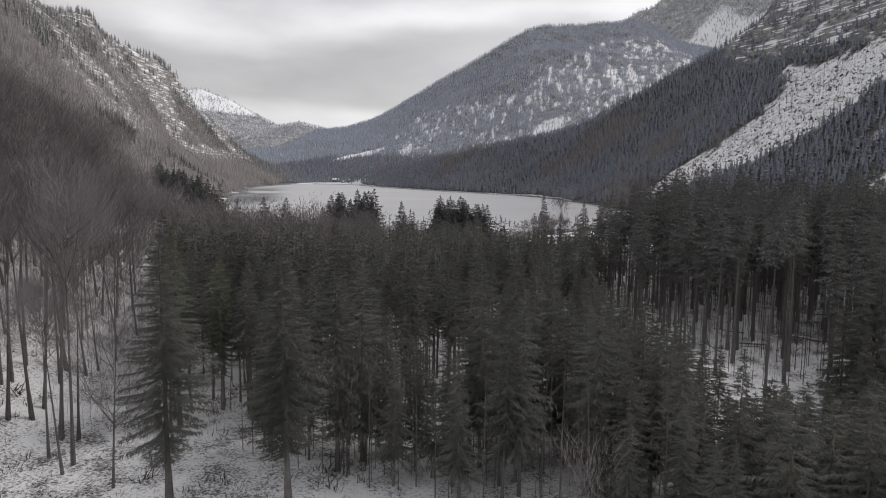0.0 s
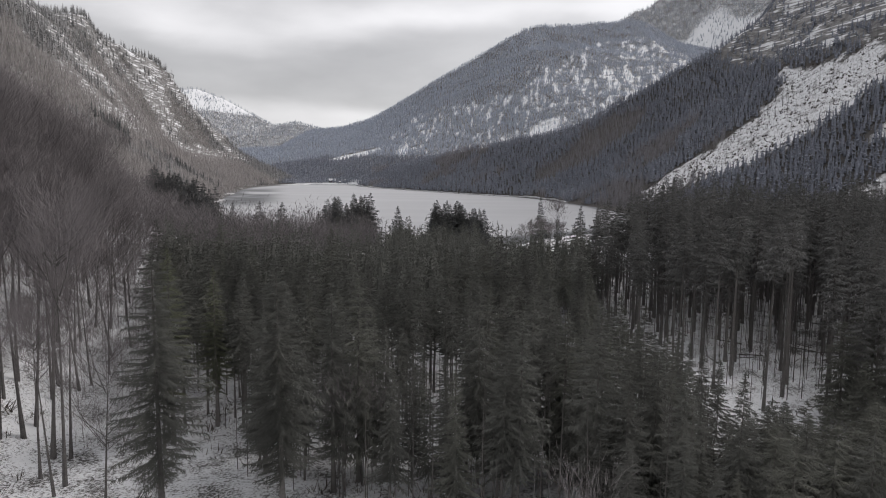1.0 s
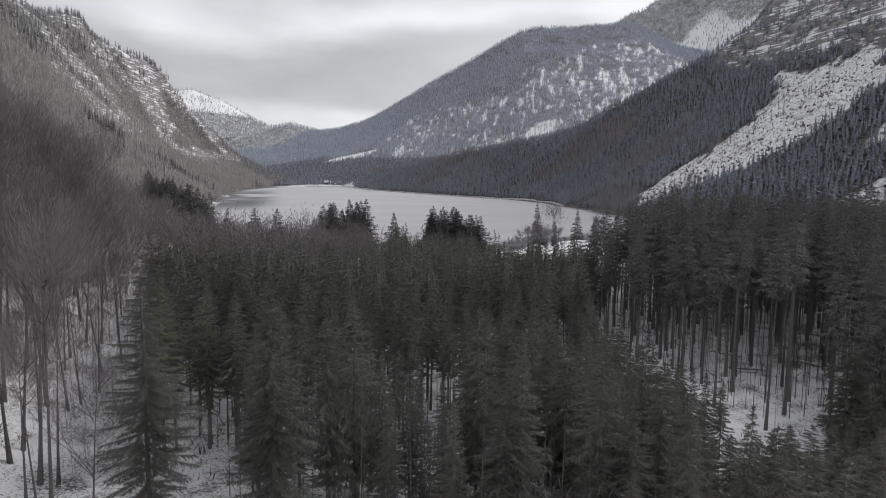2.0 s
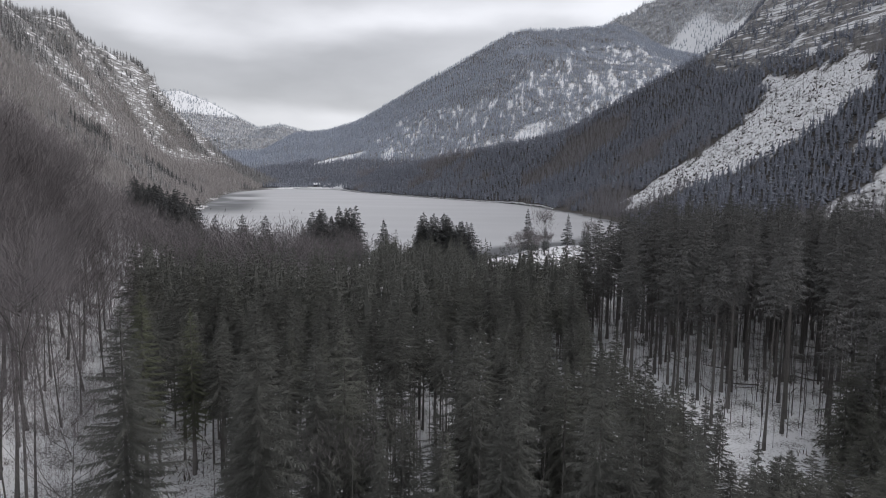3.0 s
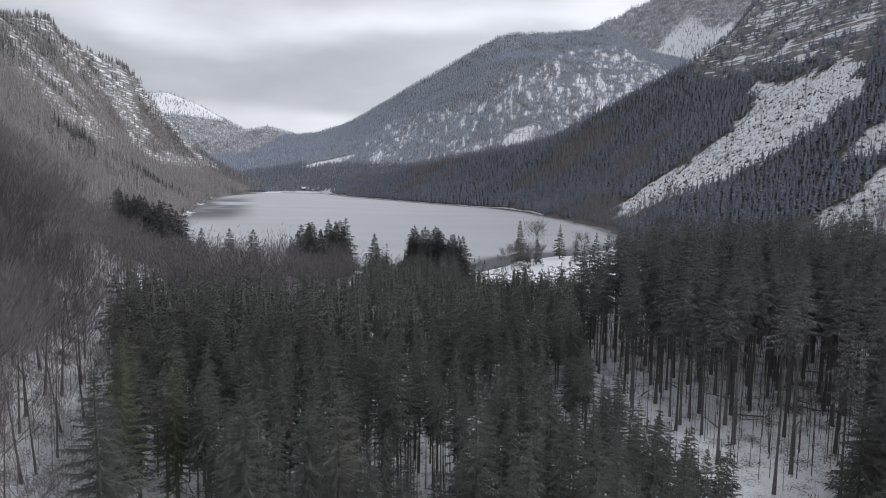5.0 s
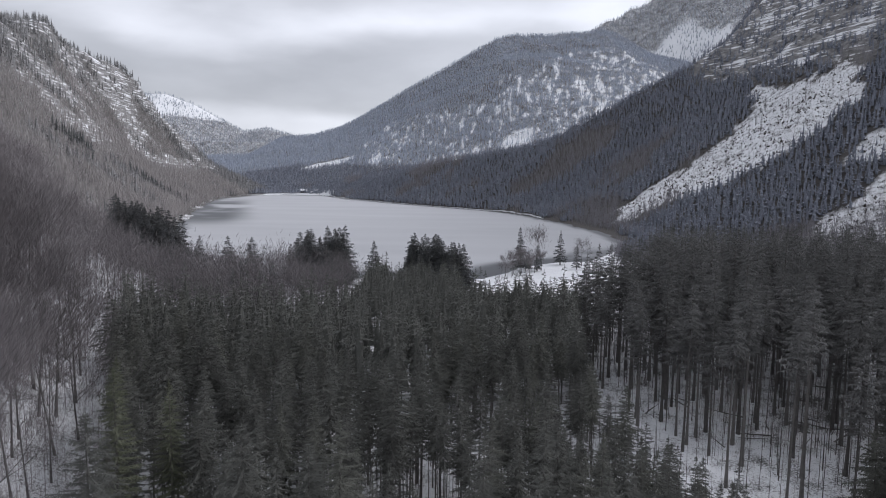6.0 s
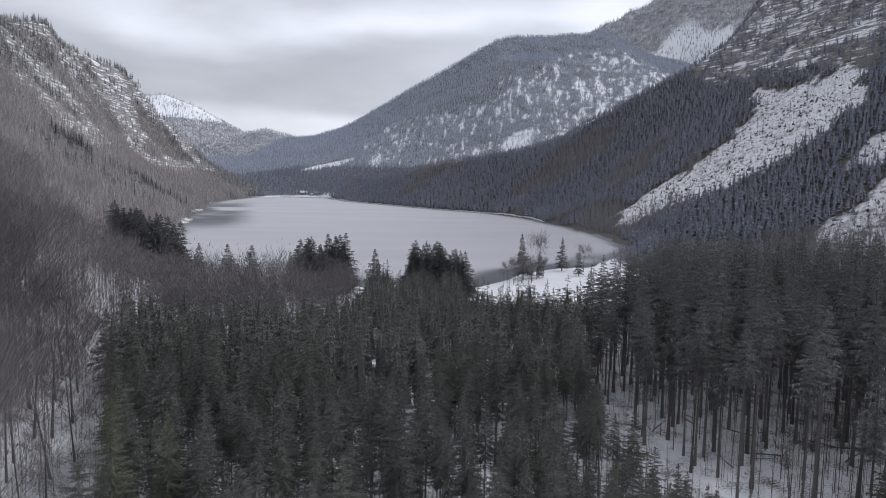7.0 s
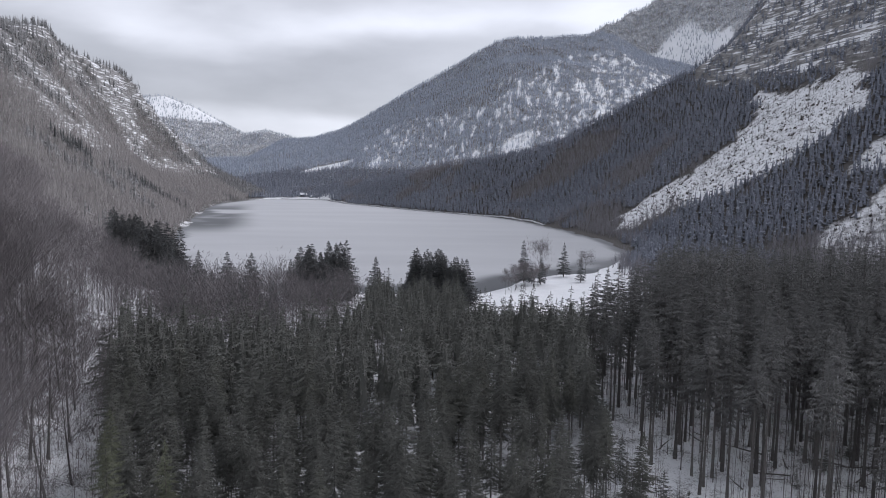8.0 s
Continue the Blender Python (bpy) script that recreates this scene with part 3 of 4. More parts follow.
def plantation(x, y):
    """Where the planted spruces stand."""
    left = through_points(y, (0, -22), (57, -29), (100, -48), (123, -58), (160, -72), (200, -88))
    right = through_points(y, (0, 30), (45, 30), (60, 32.5), (76, 31), (93, 28.5), (115, 29), (135, 33), (160, 39), (205, 54))
    front = through_points(x, (-30, 57), (-17, 52), (-9, 48), (-4, 45), (4, 42), (13, 40), (18, 35), (24, 31), (46, 34))
    back = through_points(x, (-88, 164), (-40, 166), (-24, 172), (-19, 240), (12, 244), (17, 190), (50, 186))
    return (x > left) & (x < right) & (y > front) & (y < back) & ~glade(x, y)


SLENDER = "slender dark green spruce with bare lower trunk in snow"
SPRUCES = [
    spruce_kind("spruce_tree", 3, 18.0, 4.0, 2.8, 42, 8, 46, 0.15, NEEDLES, SLENDER),
    spruce_kind("spruce_tree", 4, 18.0, 3.4, 3.1, 44, 8, 46, 0.17, NEEDLES, SLENDER),
    spruce_kind("spruce_tree", 5, 18.0, 4.8, 2.7, 40, 8, 46, 0.14, NEEDLES, SLENDER),
    spruce_kind("spruce_tree", 6, 18.0, 3.2, 3.0, 42, 8, 46, 0.16, NEEDLES_OLIVE, "olive-green spruce with bare lower trunk in snow"),
]
INNER = [
    spruce_kind("inner_spruce", 8, 18.0, 8.2, 2.7, 34, 8, 30, 0.15, NEEDLES, SLENDER),
    spruce_kind("inner_spruce", 9, 18.0, 7.2, 2.9, 36, 8, 30, 0.16, NEEDLES, SLENDER),
    spruce_kind("inner_spruce", 12, 18.0, 6.8, 2.8, 35, 8, 30, 0.15, NEEDLES_OLIVE, "olive-green spruce with bare lower trunk in snow"),
    spruce_kind("inner_spruce", 10, 18.0, 9.2, 2.6, 32, 8, 30, 0.14, NEEDLES, SLENDER),
]
x, y = scatter(-90, 60, 6, 246, 3.75, 21)
keep = plantation(x, y) & ((rough_noise(x, y, 11, 27, 3) < 0.6) | (y < 58) | (x < -22))
x, y = x[keep], y[keep]
size = np.random.default_rng(22).normal(0.93, 0.16, len(x)).clip(0.5, 1.28)
size = size * through_points(y, (24, 1.06), (45, 1.0), (70, 0.95), (110, 0.95), (165, 0.92), (190, 0.76), (245, 0.72))
size = size * (1 - (1 - through_points(x, (10, 1.0), (20, 0.87), (31, 0.74))) * (y < 104))
front, close = y < 57, y < 116
some = close & ~front
stand(SPRUCES, [(float(a), float(b), float(c)) for a, b, c in zip(x[front], y[front], size[front])], "plantation spruces", 23)
stand(INNER, [(float(a), float(b), float(c)) for a, b, c in zip(x[some], y[some], size[some])], "inner plantation spruces", 28)

# the two big spruces at the edge of the wood
EDGE = [spruce_kind("edge_spruce", 7, 26.0, 4.6, 4.3, 64, 9, 56, 0.30, NEEDLES, "big spruce with drooping boughs at the wood's edge", 40, 0.62)]
stand(EDGE, [(-22.8, 42.3, 1.0), (-12.0, 43.6, 0.95), (-8.3, 49.5, 0.8), (-16.5, 54, 0.7)], "big edge spruces", 25, 0.005)
OLIVE = [spruce_kind("olive_spruce", 11, 26.0, 6.0, 3.6, 46, 8, 40, 0.25, NEEDLES_BRIGHT, "tall olive-green spruce at the edge of the plantation")]
stand(OLIVE, [(-29.5, 61, 0.92), (-26, 66, 0.8), (-36, 76, 0.78)], "olive edge spruces", 26, 0.005)

rnd = random.Random(40)
def core(rnd, tall, base, wide):
    """The dense inside of a crown: a ragged slim cone."""
    co = [(0, 0, tall)]
    for k, f in enumerate((0.72, 0.4, 0.0)):
        for j in range(6):
            a, r = 1.047 * (j + 0.5 * k) + rnd.uniform(-0.3, 0.3), wide * (1 - f) ** 0.85 * rnd.uniform(0.34, 0.6)
            co.append((r * math.cos(a), r * math.sin(a), base + (tall - base) * f + rnd.uniform(-0.6, 0.6)))
    tri = [(0, 1 + j, 1 + (j + 1) % 6) for j in range(6)]
    for k in (1, 7):
        for j in range(6):
            a, b, c, d = k + j, k + (j + 1) % 6, k + 6 + j, k + 6 + (j + 1) % 6
            tri += [(a, c, b), (b, c, d)]
    return np.array(co), np.array(tri)


MID = [joined([core(rnd, 14.5, base, wide), spruce_crown(rnd, 18, base, wide, 20, 6, 8)]) for base, wide in ((4.6, 3.1), (5.8, 2.85), (4.0, 3.25))]
MID_TRUNKS = [bole(rnd, 17, 0.17, 0.1, 4, False) for _ in range(3)]
wood = planted("spruce_wood", MID, x[~close], y[~close], size[~close], NEEDLES, 24)
tagged(wood, "dense dark green spruce plantation standing in snow", "forest", kind="stuff")
poles = planted("spruce_wood_trunks", MID_TRUNKS, x[~close], y[~close], size[~close], BARK, 24)
tagged(poles, "thin grey-brown trunks of the spruce plantation", "forest", kind="stuff")

# ---------------------------------------------------------------- old spruces with long bare boles
TALL = "tall old spruce with long bare trunk in snow"
OLD = [
    spruce_kind("old_spruce", 13, 30.0, 14.2, 3.7, 30, 8, 18, 0.27, NEEDLES_TALL, TALL, 60),
    spruce_kind("old_spruce", 14, 30.0, 13.0, 4.0, 32, 8, 18, 0.31, NEEDLES_TALL, TALL, 60),
    spruce_kind("old_spruce", 15, 30.0, 15.4, 3.6, 29, 8, 18, 0.25, NEEDLES_TALL, TALL, 60),
]
x, y = scatter(34, 185, 46, 262, 5.3, 31)
edge = through_points(y, (40, 60), (70, 50), (95, 41), (115, 34), (135, 36), (182, 45))
keep = (x > edge) & (x < 0.75 * (y + 25) + 8) & ((y < 182) | (x > 64 + 0.35 * (y - 182))) & ((y > 94) | (x > 0.66 * y + 6)) & (np.hypot(x - 60, (y - 92) * 0.7) > 8) & (np.hypot((x - 140) / 30, (y - 226) / 13) > 1)
x, y = x[keep], y[keep]
size = np.random.default_rng(32).normal(0.98, 0.07, len(x)).clip(0.7, 1.12) * through_points(y, (50, 0.78), (95, 0.95), (150, 1.02), (200, 0.85)) * through_points(x - edge[keep], (0, 0.8), (14, 1.0))
close = (y < 158) & (x < 118)
stand(OLD, [(float(a), float(b), float(c)) for a, b, c in zip(x[close], y[close], size[close])], "old spruces", 33, 0.010)
HIGH_OLD = [
    spruce_kind("high_spruce", 21, 30.0, 19.0, 3.4, 24, 8, 18, 0.27, NEEDLES_TALL, "old spruce with high crown and long bare trunk", 34),
    spruce_kind("high_spruce", 22, 30.0, 20.5, 3.1, 22, 8, 18, 0.23, NEEDLES_TALL, "old spruce with high crown and long bare trunk", 34),
]
stand(HIGH_OLD, [(47, 75, 0.9), (52.5, 81, 0.95), (43.5, 84, 0.88), (56, 87, 0.98), (49, 91, 0.92), (58.5, 94, 1.0), (42, 96, 0.9), (63, 88, 0.95), (46.5, 102, 0.95), (53, 99, 0.92)], "high-crowned old spruces", 153, 0.01)
OLD_MID = [spruce_crown(rnd, 30, base, 4.4, 16, 6, 7) for base in (14, 15, 16)]
OLD_POLES = [bole(rnd, 29, 0.27, 0.1, 4, False) for _ in range(3)]
tagged(planted("old_spruce_wood", OLD_MID, x[~close], y[~close], size[~close], NEEDLES_TALL, 35), "dark crowns of tall old spruces behind the first rows", "forest", kind="stuff")
tagged(planted("old_spruce_trunks", OLD_POLES, x[~close], y[~close], size[~close], BARK, 35), "long bare trunks of the old spruces further back", "forest", kind="stuff")

px, py = scatter(40, 132, 80, 170, 3.0, 36)
keep = (px > through_points(py, (92, 44), (115, 40), (135, 38), (170, 44))) & (px < 0.72 * (py + 25)) & (np.random.default_rng(37).uniform(0, 1, len(px)) < 0.85)
qx, qy = scatter(-24, 32, 38, 86, 2.5, 110)
some = plantation(qx, qy)
px, py = np.concatenate([px[keep], qx[some]]), np.concatenate([py[keep], qy[some]])
thin = planted("thin_poles", [bole(rnd, 16, 0.075, 0.5, 4, False) for _ in range(4)], px, py, np.random.default_rng(38).uniform(0.5, 1.1, len(px)), BARK, 39)
tagged(thin, "thin suppressed bare poles between the spruces", "poles", kind="stuff")
YOUNG = [
    spruce_kind("young_spruce", 17, 11.0, 1.2, 2.3, 26, 8, 22, 0.13, NEEDLES, "young spruce branched down to the snow", 0),
    spruce_kind("young_spruce", 18, 11.0, 0.9, 2.0, 25, 8, 22, 0.12, NEEDLES, "young spruce branched down to the snow", 0),
]
stand(YOUNG, [(36.4, 64.5, 0.88), (33, 70, 0.95), (32, 76, 0.95), (32, 84, 0.85), (31, 92, 0.85), (35, 80, 0.7), (40, 73.5, 0.75), (31, 100, 0.7), (30, 108, 0.9), (31, 112, 0.95), (32, 121, 1.1), (33.5, 130, 1.15), (36, 139, 1.2), (39, 147, 1.2), (41, 156, 1.2), (45, 164, 1.2), (58, 98, 0.3), (66, 104, 0.4), (74, 110, 0.4), (34, 97, 0.35), (20, 41, 0.75), (24, 38, 0.8), (29, 36, 0.9), (27, 43, 0.6)], "young spruces", 34)

FULL = [
    spruce_kind("full_spruce", 19, 11.0, 0.8, 3.2, 30, 9, 38, 0.15, NEEDLES, "low full spruce branched down to the snow", 0, 0.62),
    spruce_kind("full_spruce", 20, 11.0, 1.2, 2.9, 28, 9, 38, 0.14, NEEDLES_OLIVE, "low olive-green spruce branched down to the snow", 0, 0.66),
]
x, y = scatter(31, 62, 34, 62, 3.7, 150)
keep = (x < 0.70 * (y + 16.7) + 6) & (y < through_points(x, (31, 55), (38, 60), (46, 60), (60, 57)))
x, y = x[keep], y[keep]
size = through_points(y, (34, 1.25), (42, 1.06), (50, 0.84), (60, 0.58)) * np.random.default_rng(151).uniform(0.85, 1.1, len(x))
stand(FULL, [(float(a), float(b), float(c)) for a, b, c in zip(x, y, size)] + [(54, 69, 1.3), (53, 62, 1.0), (59, 74, 1.4), (59, 67, 1.3), (64, 79, 1.4)], "full spruces", 152)

ux, uy = scatter(34, 132, 70, 185, 3.6, 140)
keep = (ux > through_points(uy, (92, 44), (115, 35), (135, 36), (185, 46))) & (ux < 0.72 * (uy + 25)) & (np.random.default_rng(141).uniform(0, 1, len(ux)) < 0.45 + 0.5 * ease(uy, 108, 125))
ux, uy = ux[keep], uy[keep]
UNDER_SIZE = np.random.default_rng(142).uniform(0.45, 1.15, len(ux)) * (0.55 + 0.45 * ease(uy, 108, 135))

# ---------------------------------------------------------------- bare beeches on the western bank
BEECH = "tall bare beech with fine grey twigs on snow"
HIGH_BEECHES = [
    bare_kind("beech_tree", 43, 28.0, 0.25, 12, 3200, BEECH, 1.6, 0.022, 1, 0.62),
    bare_kind("beech_tree", 44, 28.0, 0.21, 11, 3200, BEECH, 1.6, 0.022, 1, 0.66),
]
BEECHES = [
    bare_kind("beech_tree", 45, 28.0, 0.22, 15, 4200, BEECH, 1.7, 0.020, 1, 0.34),
    bare_kind("beech_tree", 42, 28.0, 0.19, 14, 4200, BEECH, 1.7, 0.020, 1, 0.40),
    bare_kind("beech_tree", 40, 28.0, 0.24, 16, 4200, BEECH, 1.7, 0.020, 1, 0.30),
]
x, y = scatter(-230, -28, 40, 330, 5.4, 41)
edge = through_points(y, (40, -30), (57, -38), (85, -46), (100, -53), (123, -63), (160, -80), (200, -96), (330, -150))
keep = (x < edge) & (x < through_points(y, (150, 0), (165, -86), (200, -118), (250, -150), (330, -180))) & in_valley_view(x, y, 20) & (from_shore(x, y) > 4)
x, y = x[keep], y[keep]
size = np.random.default_rng(46).normal(0.98, 0.1, len(x)).clip(0.6, 1.2) * through_points(y, (110, 1.0), (165, 0.82)) * through_points(edge[keep] - x, (0, 0.62), (12, 1.0))
close = y < 125
first = y < 84
stand(HIGH_BEECHES, [(float(a), float(b), float(c)) for a, b, c in zip(x[first], y[first], size[first])] + [(-36.2, 49.8, 0.98), (-41.3, 56.3, 1.05), (-45.8, 58.2, 1.0), (-52, 62, 1.0)], "beeches on the bank", 47, 0.055)
some = close & ~first
stand(BEECHES, [(-29.5, 45, 0.6)] + [(float(a), float(b), float(c)) for a, b, c in zip(x[some], y[some], size[some])], "beeches further along the bank", 49, 0.055)


def bare_shape(rnd, tall, thick, twigs, wide, long):
    limb, tips = bare_limbs(rnd, tall, thick, 7, 0.42)
    return joined([bole(rnd, tall, thick, 0.4, 4, False), *limb, twig_haze(rnd, tips, twigs, long, wide)])


BARE_MID = [bare_shape(rnd, 28, 0.24, 340, 0.05, 1.6) for _ in range(4)]
wood = planted("beech_wood", BARE_MID, x[~close], y[~close], size[~close], TWIGS, 48)
tagged(wood, "bare grey-brown beech wood on a snowy bank", "forest", kind="stuff")

x, y = scatter(-200, -24, 40, 300, 3.8, 105)
keep = (x < through_points(y, (40, -24), (54, -30), (57, -38), (85, -42.5), (100, -49), (123, -59), (160, -74), (200, -88), (330, -140))) & in_valley_view(x, y, 10) & (from_shore(x, y) > 4)
keep &= np.random.default_rng(106).uniform(0, 1, len(x)) < (0.12 + 0.88 * ease(y, 60, 76)) * (1 - 0.3 * ease(y, 88, 100) * ease(-x, 58, 66) * ease(160 - y, 0, 30))
x, y = x[keep], y[keep]
thicket = planted("beech_saplings", [bare_shape(rnd, 12, 0.05, 52, 0.034, 1.8) for _ in range(4)], x, y, np.random.default_rng(107).uniform(0.5, 1.3, len(x)) * (0.35 + 0.65 * ease(y, 58, 80)), TWIGS, 108)
tagged(thicket, "thicket of thin bare beech saplings in snow", "saplings", kind="stuff")
bx, by = scatter(-76, -34, 60, 150, 1.9, 160)
off = bx - through_points(by, (57, -33), (85, -41), (100, -48), (123, -58), (160, -72))
some = (off < 2) & (off > -13) & (np.random.default_rng(161).uniform(0, 1, len(bx)) < 0.75)
bx, by = bx[some], by[some]
shrubs = planted("bank_shrubs", [bare_shape(rnd, 4.5, 0.03, 34, 0.018, 1.1) for _ in range(4)], bx, by, np.random.default_rng(162).uniform(0.4, 1.2, len(bx)), TWIGS, 163)
tagged(shrubs, "low bare shrubs in the snow beside the plantation", "shrubs", kind="stuff")
under = planted("bare_undergrowth", [bare_shape(rnd, 10, 0.05, 40, 0.038, 1.5) for _ in range(4)], ux, uy, UNDER_SIZE, TWIGS_SCRUB, 143)
tagged(under, "bare brown undergrowth between the old spruces", "saplings", kind="stuff")
px, py = scatter(104, 190, 208, 246, 4.3, 144)
patch = planted("bare_thicket", [bare_shape(rnd, 13, 0.10, 130, 0.06, 1.5) for _ in range(3)], px, py, np.random.default_rng(145).uniform(0.75, 1.25, len(px)), TWIGS_SCRUB, 146)
tagged(patch, "bare brown thicket behind the old spruces", "forest", kind="stuff")

# many-stemmed bare bushes at the edge of the plantation
BUSHES = [bare_kind("bare_bush", 49, 12.0, 0.06, 8, 420, "many-stemmed bare bush with slender upright shoots", 1.6, 0.02, 7)]
stand(BUSHES, [(-7.3, 48.5, 0.95), (-5.5, 51, 0.8), (24, 48, 0.7), (13, 28, 0.9), (53, 88, 0.5), (-28, 50, 0.4)], "bare bushes", 50)

# ---------------------------------------------------------------- shore trees, scrub and the spit
SHORE_SPRUCES = [
    spruce_kind("shore_spruce", 53, 20.0, 1.5, 5.8, 42, 10, 14, 0.25, NEEDLES_SHORE, "full dark spruce on the lake shore", 0),
    spruce_kind("shore_spruce", 54, 20.0, 2.5, 5.4, 40, 10, 14, 0.24, NEEDLES_SHORE, "full dark spruce on the lake shore", 0),
]
spots = [(-17, 236, 0.95), (-3, 258, 0.82), (-60, 234, 1.0), (-69, 236, 1.0), (-86, 256, 0.92), (-47, 254, 1.02), (-79, 232, 0.8), (-94, 246, 0.85)]
shore_rnd = random.Random(55)
for cx, cy, n, wide, deep, tall in ((-119, 289, 28, 11, 15, 1.46), (-114, 272, 22, 10, 9, 1.36), (-36, 248, 18, 8, 7, 1.15), (2, 252, 18, 7, 6, 1.05), (13, 246, 10, 4, 6, 0.95), (-48, 252, 4, 5, 4, 0.95), (-80, 222, 7, 14, 10, 0.8), (-52, 205, 5, 8, 8, 0.8)):
    for _ in range(n):
        spots.append((cx + shore_rnd.uniform(-wide, wide), cy + shore_rnd.uniform(-deep, deep), tall * shore_rnd.uniform(0.72, 1.0)))
stand(SHORE_SPRUCES, spots, "shore spruces", 56)

x, y = scatter(-160, 20, 150, 262, 4.1, 57)
low = through_points(y, (168, 1.1), (225, 1.0), (262, 0.6)) * through_points(x, (-40, 1.0), (0, 0.7))
keep = (~plantation(x, y) | ((y > 158) & (y < 168))) & (from_shore(x, y) > 5) & (x > through_points(y, (150, -70), (170, -82), (200, -114), (262, -148))) & (x < through_points(y, (164, -20), (200, -22), (262, -24)))
x, y = x[keep], y[keep]
scrub = planted("bare_scrub", [bare_shape(rnd, 11.5, 0.10, 150, 0.046, 1.25) for _ in range(5)], x, y, np.random.default_rng(58).normal(1, 0.24, len(x)).clip(0.45, 1.5) * low[keep], TWIGS_SCRUB, 59)
tagged(scrub, "bare brown scrub and young beech near the shore", "forest", kind="stuff")

x, y = scatter(8, 62, 186, 214, 3.6, 60)
keep = (y < 214 - 0.25 * np.abs(x - 30)) & (x < 58)
x, y = x[keep], y[keep]
ux, uy = scatter(48, 150, 150, 262, 5.0, 67)
keep = (ux > 58 + 0.4 * np.maximum(uy - 182, 0)) & (uy > 150 + 0.35 * np.maximum(ux - 70, 0)) & (np.random.default_rng(68).uniform(0, 1, len(ux)) < 0.8)
x, y = np.concatenate([x, ux[keep]]), np.concatenate([y, uy[keep]])
YOUNG_MID = [spruce_crown(rnd, 9, 0.8, 2.3, 18, 6, 5) for _ in range(3)]
tagged(planted("young_spruce_wood", YOUNG_MID, x, y, np.random.default_rng(61).normal(0.95, 0.14, len(x)), NEEDLES, 62), "young spruces along the snowy meadow and under old trees", "forest", kind="stuff")

SPIT_SPRUCES = [spruce_kind("spit_spruce", 63, 14.0, 1.6, 3.0, 30, 8, 10, 0.2, NEEDLES_SHORE, "single spruce on the snowy lake spit", 0)]
stand(SPIT_SPRUCES, [(44, 292, 1.45), (67, 318, 1.2), (72, 304, 0.85), (52, 295, 0.9), (20, 254, 0.35), (48, 296, 0.7)], "spit spruces", 64)
SPIT_BARE = [bare_kind("spit_birch", 65, 11.0, 0.13, 9, 650, "slender bare tree on the snowy lake spit", 1.3, 0.045)]
stand(SPIT_BARE, [(52, 298, 1.5), (40, 285, 0.8), (36, 280, 0.7), (42, 280, 0.6), (47, 284, 0.7), (38, 276, 0.55), (50, 290, 0.8), (54, 296, 0.7), (77, 316, 1.0), (78, 332, 0.6), (33, 268, 0.6), (44, 288, 0.9), (46, 279, 0.55), (39, 281, 0.75), (48, 287, 0.65), (55, 300, 0.6), (43, 284, 0.85), (36, 273, 0.5)], "bare spit trees", 66)


# ---------------------------------------------------------------- woods on the mountains
def far_spruce(rnd, tall, wide, boughs):
    """A far conifer: a slim core with ragged drooping boughs all round."""
    co = [(wide * 0.35 * math.cos(a), wide * 0.35 * math.sin(a), tall * 0.1) for a in (0.3, 2.4, 4.5)] + [(0, 0, tall)]
    tri = [(0, 1, 3), (1, 2, 3), (2, 0, 3)]
    for i in range(boughs):
        u = (i + rnd.random()) / boughs
        a, r = rnd.uniform(0, 6.28), wide * (1 - u) ** 0.85 * rnd.uniform(0.7, 1.25) + 0.1
        z, w = tall * (0.14 + 0.84 * u), 0.34 * r + 0.08
        c, s = math.cos(a), math.sin(a)
        m = len(co)
        co += [(0, 0, z + 0.12 * tall * (1 - u)), (c * r - s * w, s * r + c * w, z - 0.02 * tall), (c * r + s * w, s * r - c * w, z - 0.05 * tall)]
        tri.append((m, m + 1, m + 2))
    return np.array(co), np.array(tri)


def far_bare(rnd, tall, n):
    """A far bare tree: a spray of upright rods."""
    co, tri = [], []
    for i in range(n):
        a, r = rnd.uniform(0, 6.28), rnd.uniform(0, 1.8)
        b, s = rnd.uniform(0, 6.28), rnd.uniform(1.0, 3.4)
        w = rnd.uniform(0.07, 0.18)
        t = rnd.uniform(0, 6.28)
        z = tall * rnd.uniform(0.0, 0.45)
        dx, dy = w * math.cos(t), w * math.sin(t)
        px, py = r * 0.4 * math.cos(a), r * 0.4 * math.sin(a)
        co += [(px - dx, py - dy, z), (px + dx, py + dy, z), (s * math.cos(b), s * math.sin(b), tall * rnd.uniform(0.6, 1.0))]
        tri.append((3 * i, 3 * i + 1, 3 * i + 2))
    return np.array(co), np.array(tri)


FAR_RND = random.Random(70)
FAR_A = [far_spruce(FAR_RND, 13, 3.3, 8) for _ in range(6)]
FAR_B = [far_spruce(FAR_RND, 18, 3.6, 3) for _ in range(6)]
FAR_BARE = [far_bare(FAR_RND, 15, 20) for _ in range(5)]
SLOPE_BARE = [far_bare(FAR_RND, 15, 11) for _ in range(6)]


def wooded(lo_x, hi_x, lo_y, hi_y, gap, seed, where):
    x, y = scatter(lo_x, hi_x, lo_y, hi_y, gap, seed)
    some = in_valley_view(x, y, 60)
    x, y = x[some], y[some]
    rng = np.random.default_rng(seed + 1)
    some = (from_shore(x, y) > 3) & (rng.uniform(0, 1, len(x)) < woods(x, y)) & where(x, y)
    return x[some], y[some], rng.normal(1, 0.17, some.sum()).clip(0.5, 1.5), rng.uniform(0, 1, some.sum())


# eastern slope and the flat behind the old spruces
def eastern(x, y):
    return ((x > east_foot(y) - 5) | ((y < 600) & (x > 96) & (from_shore(x, y) > 7))) & ((y > 200) | (x > 150))


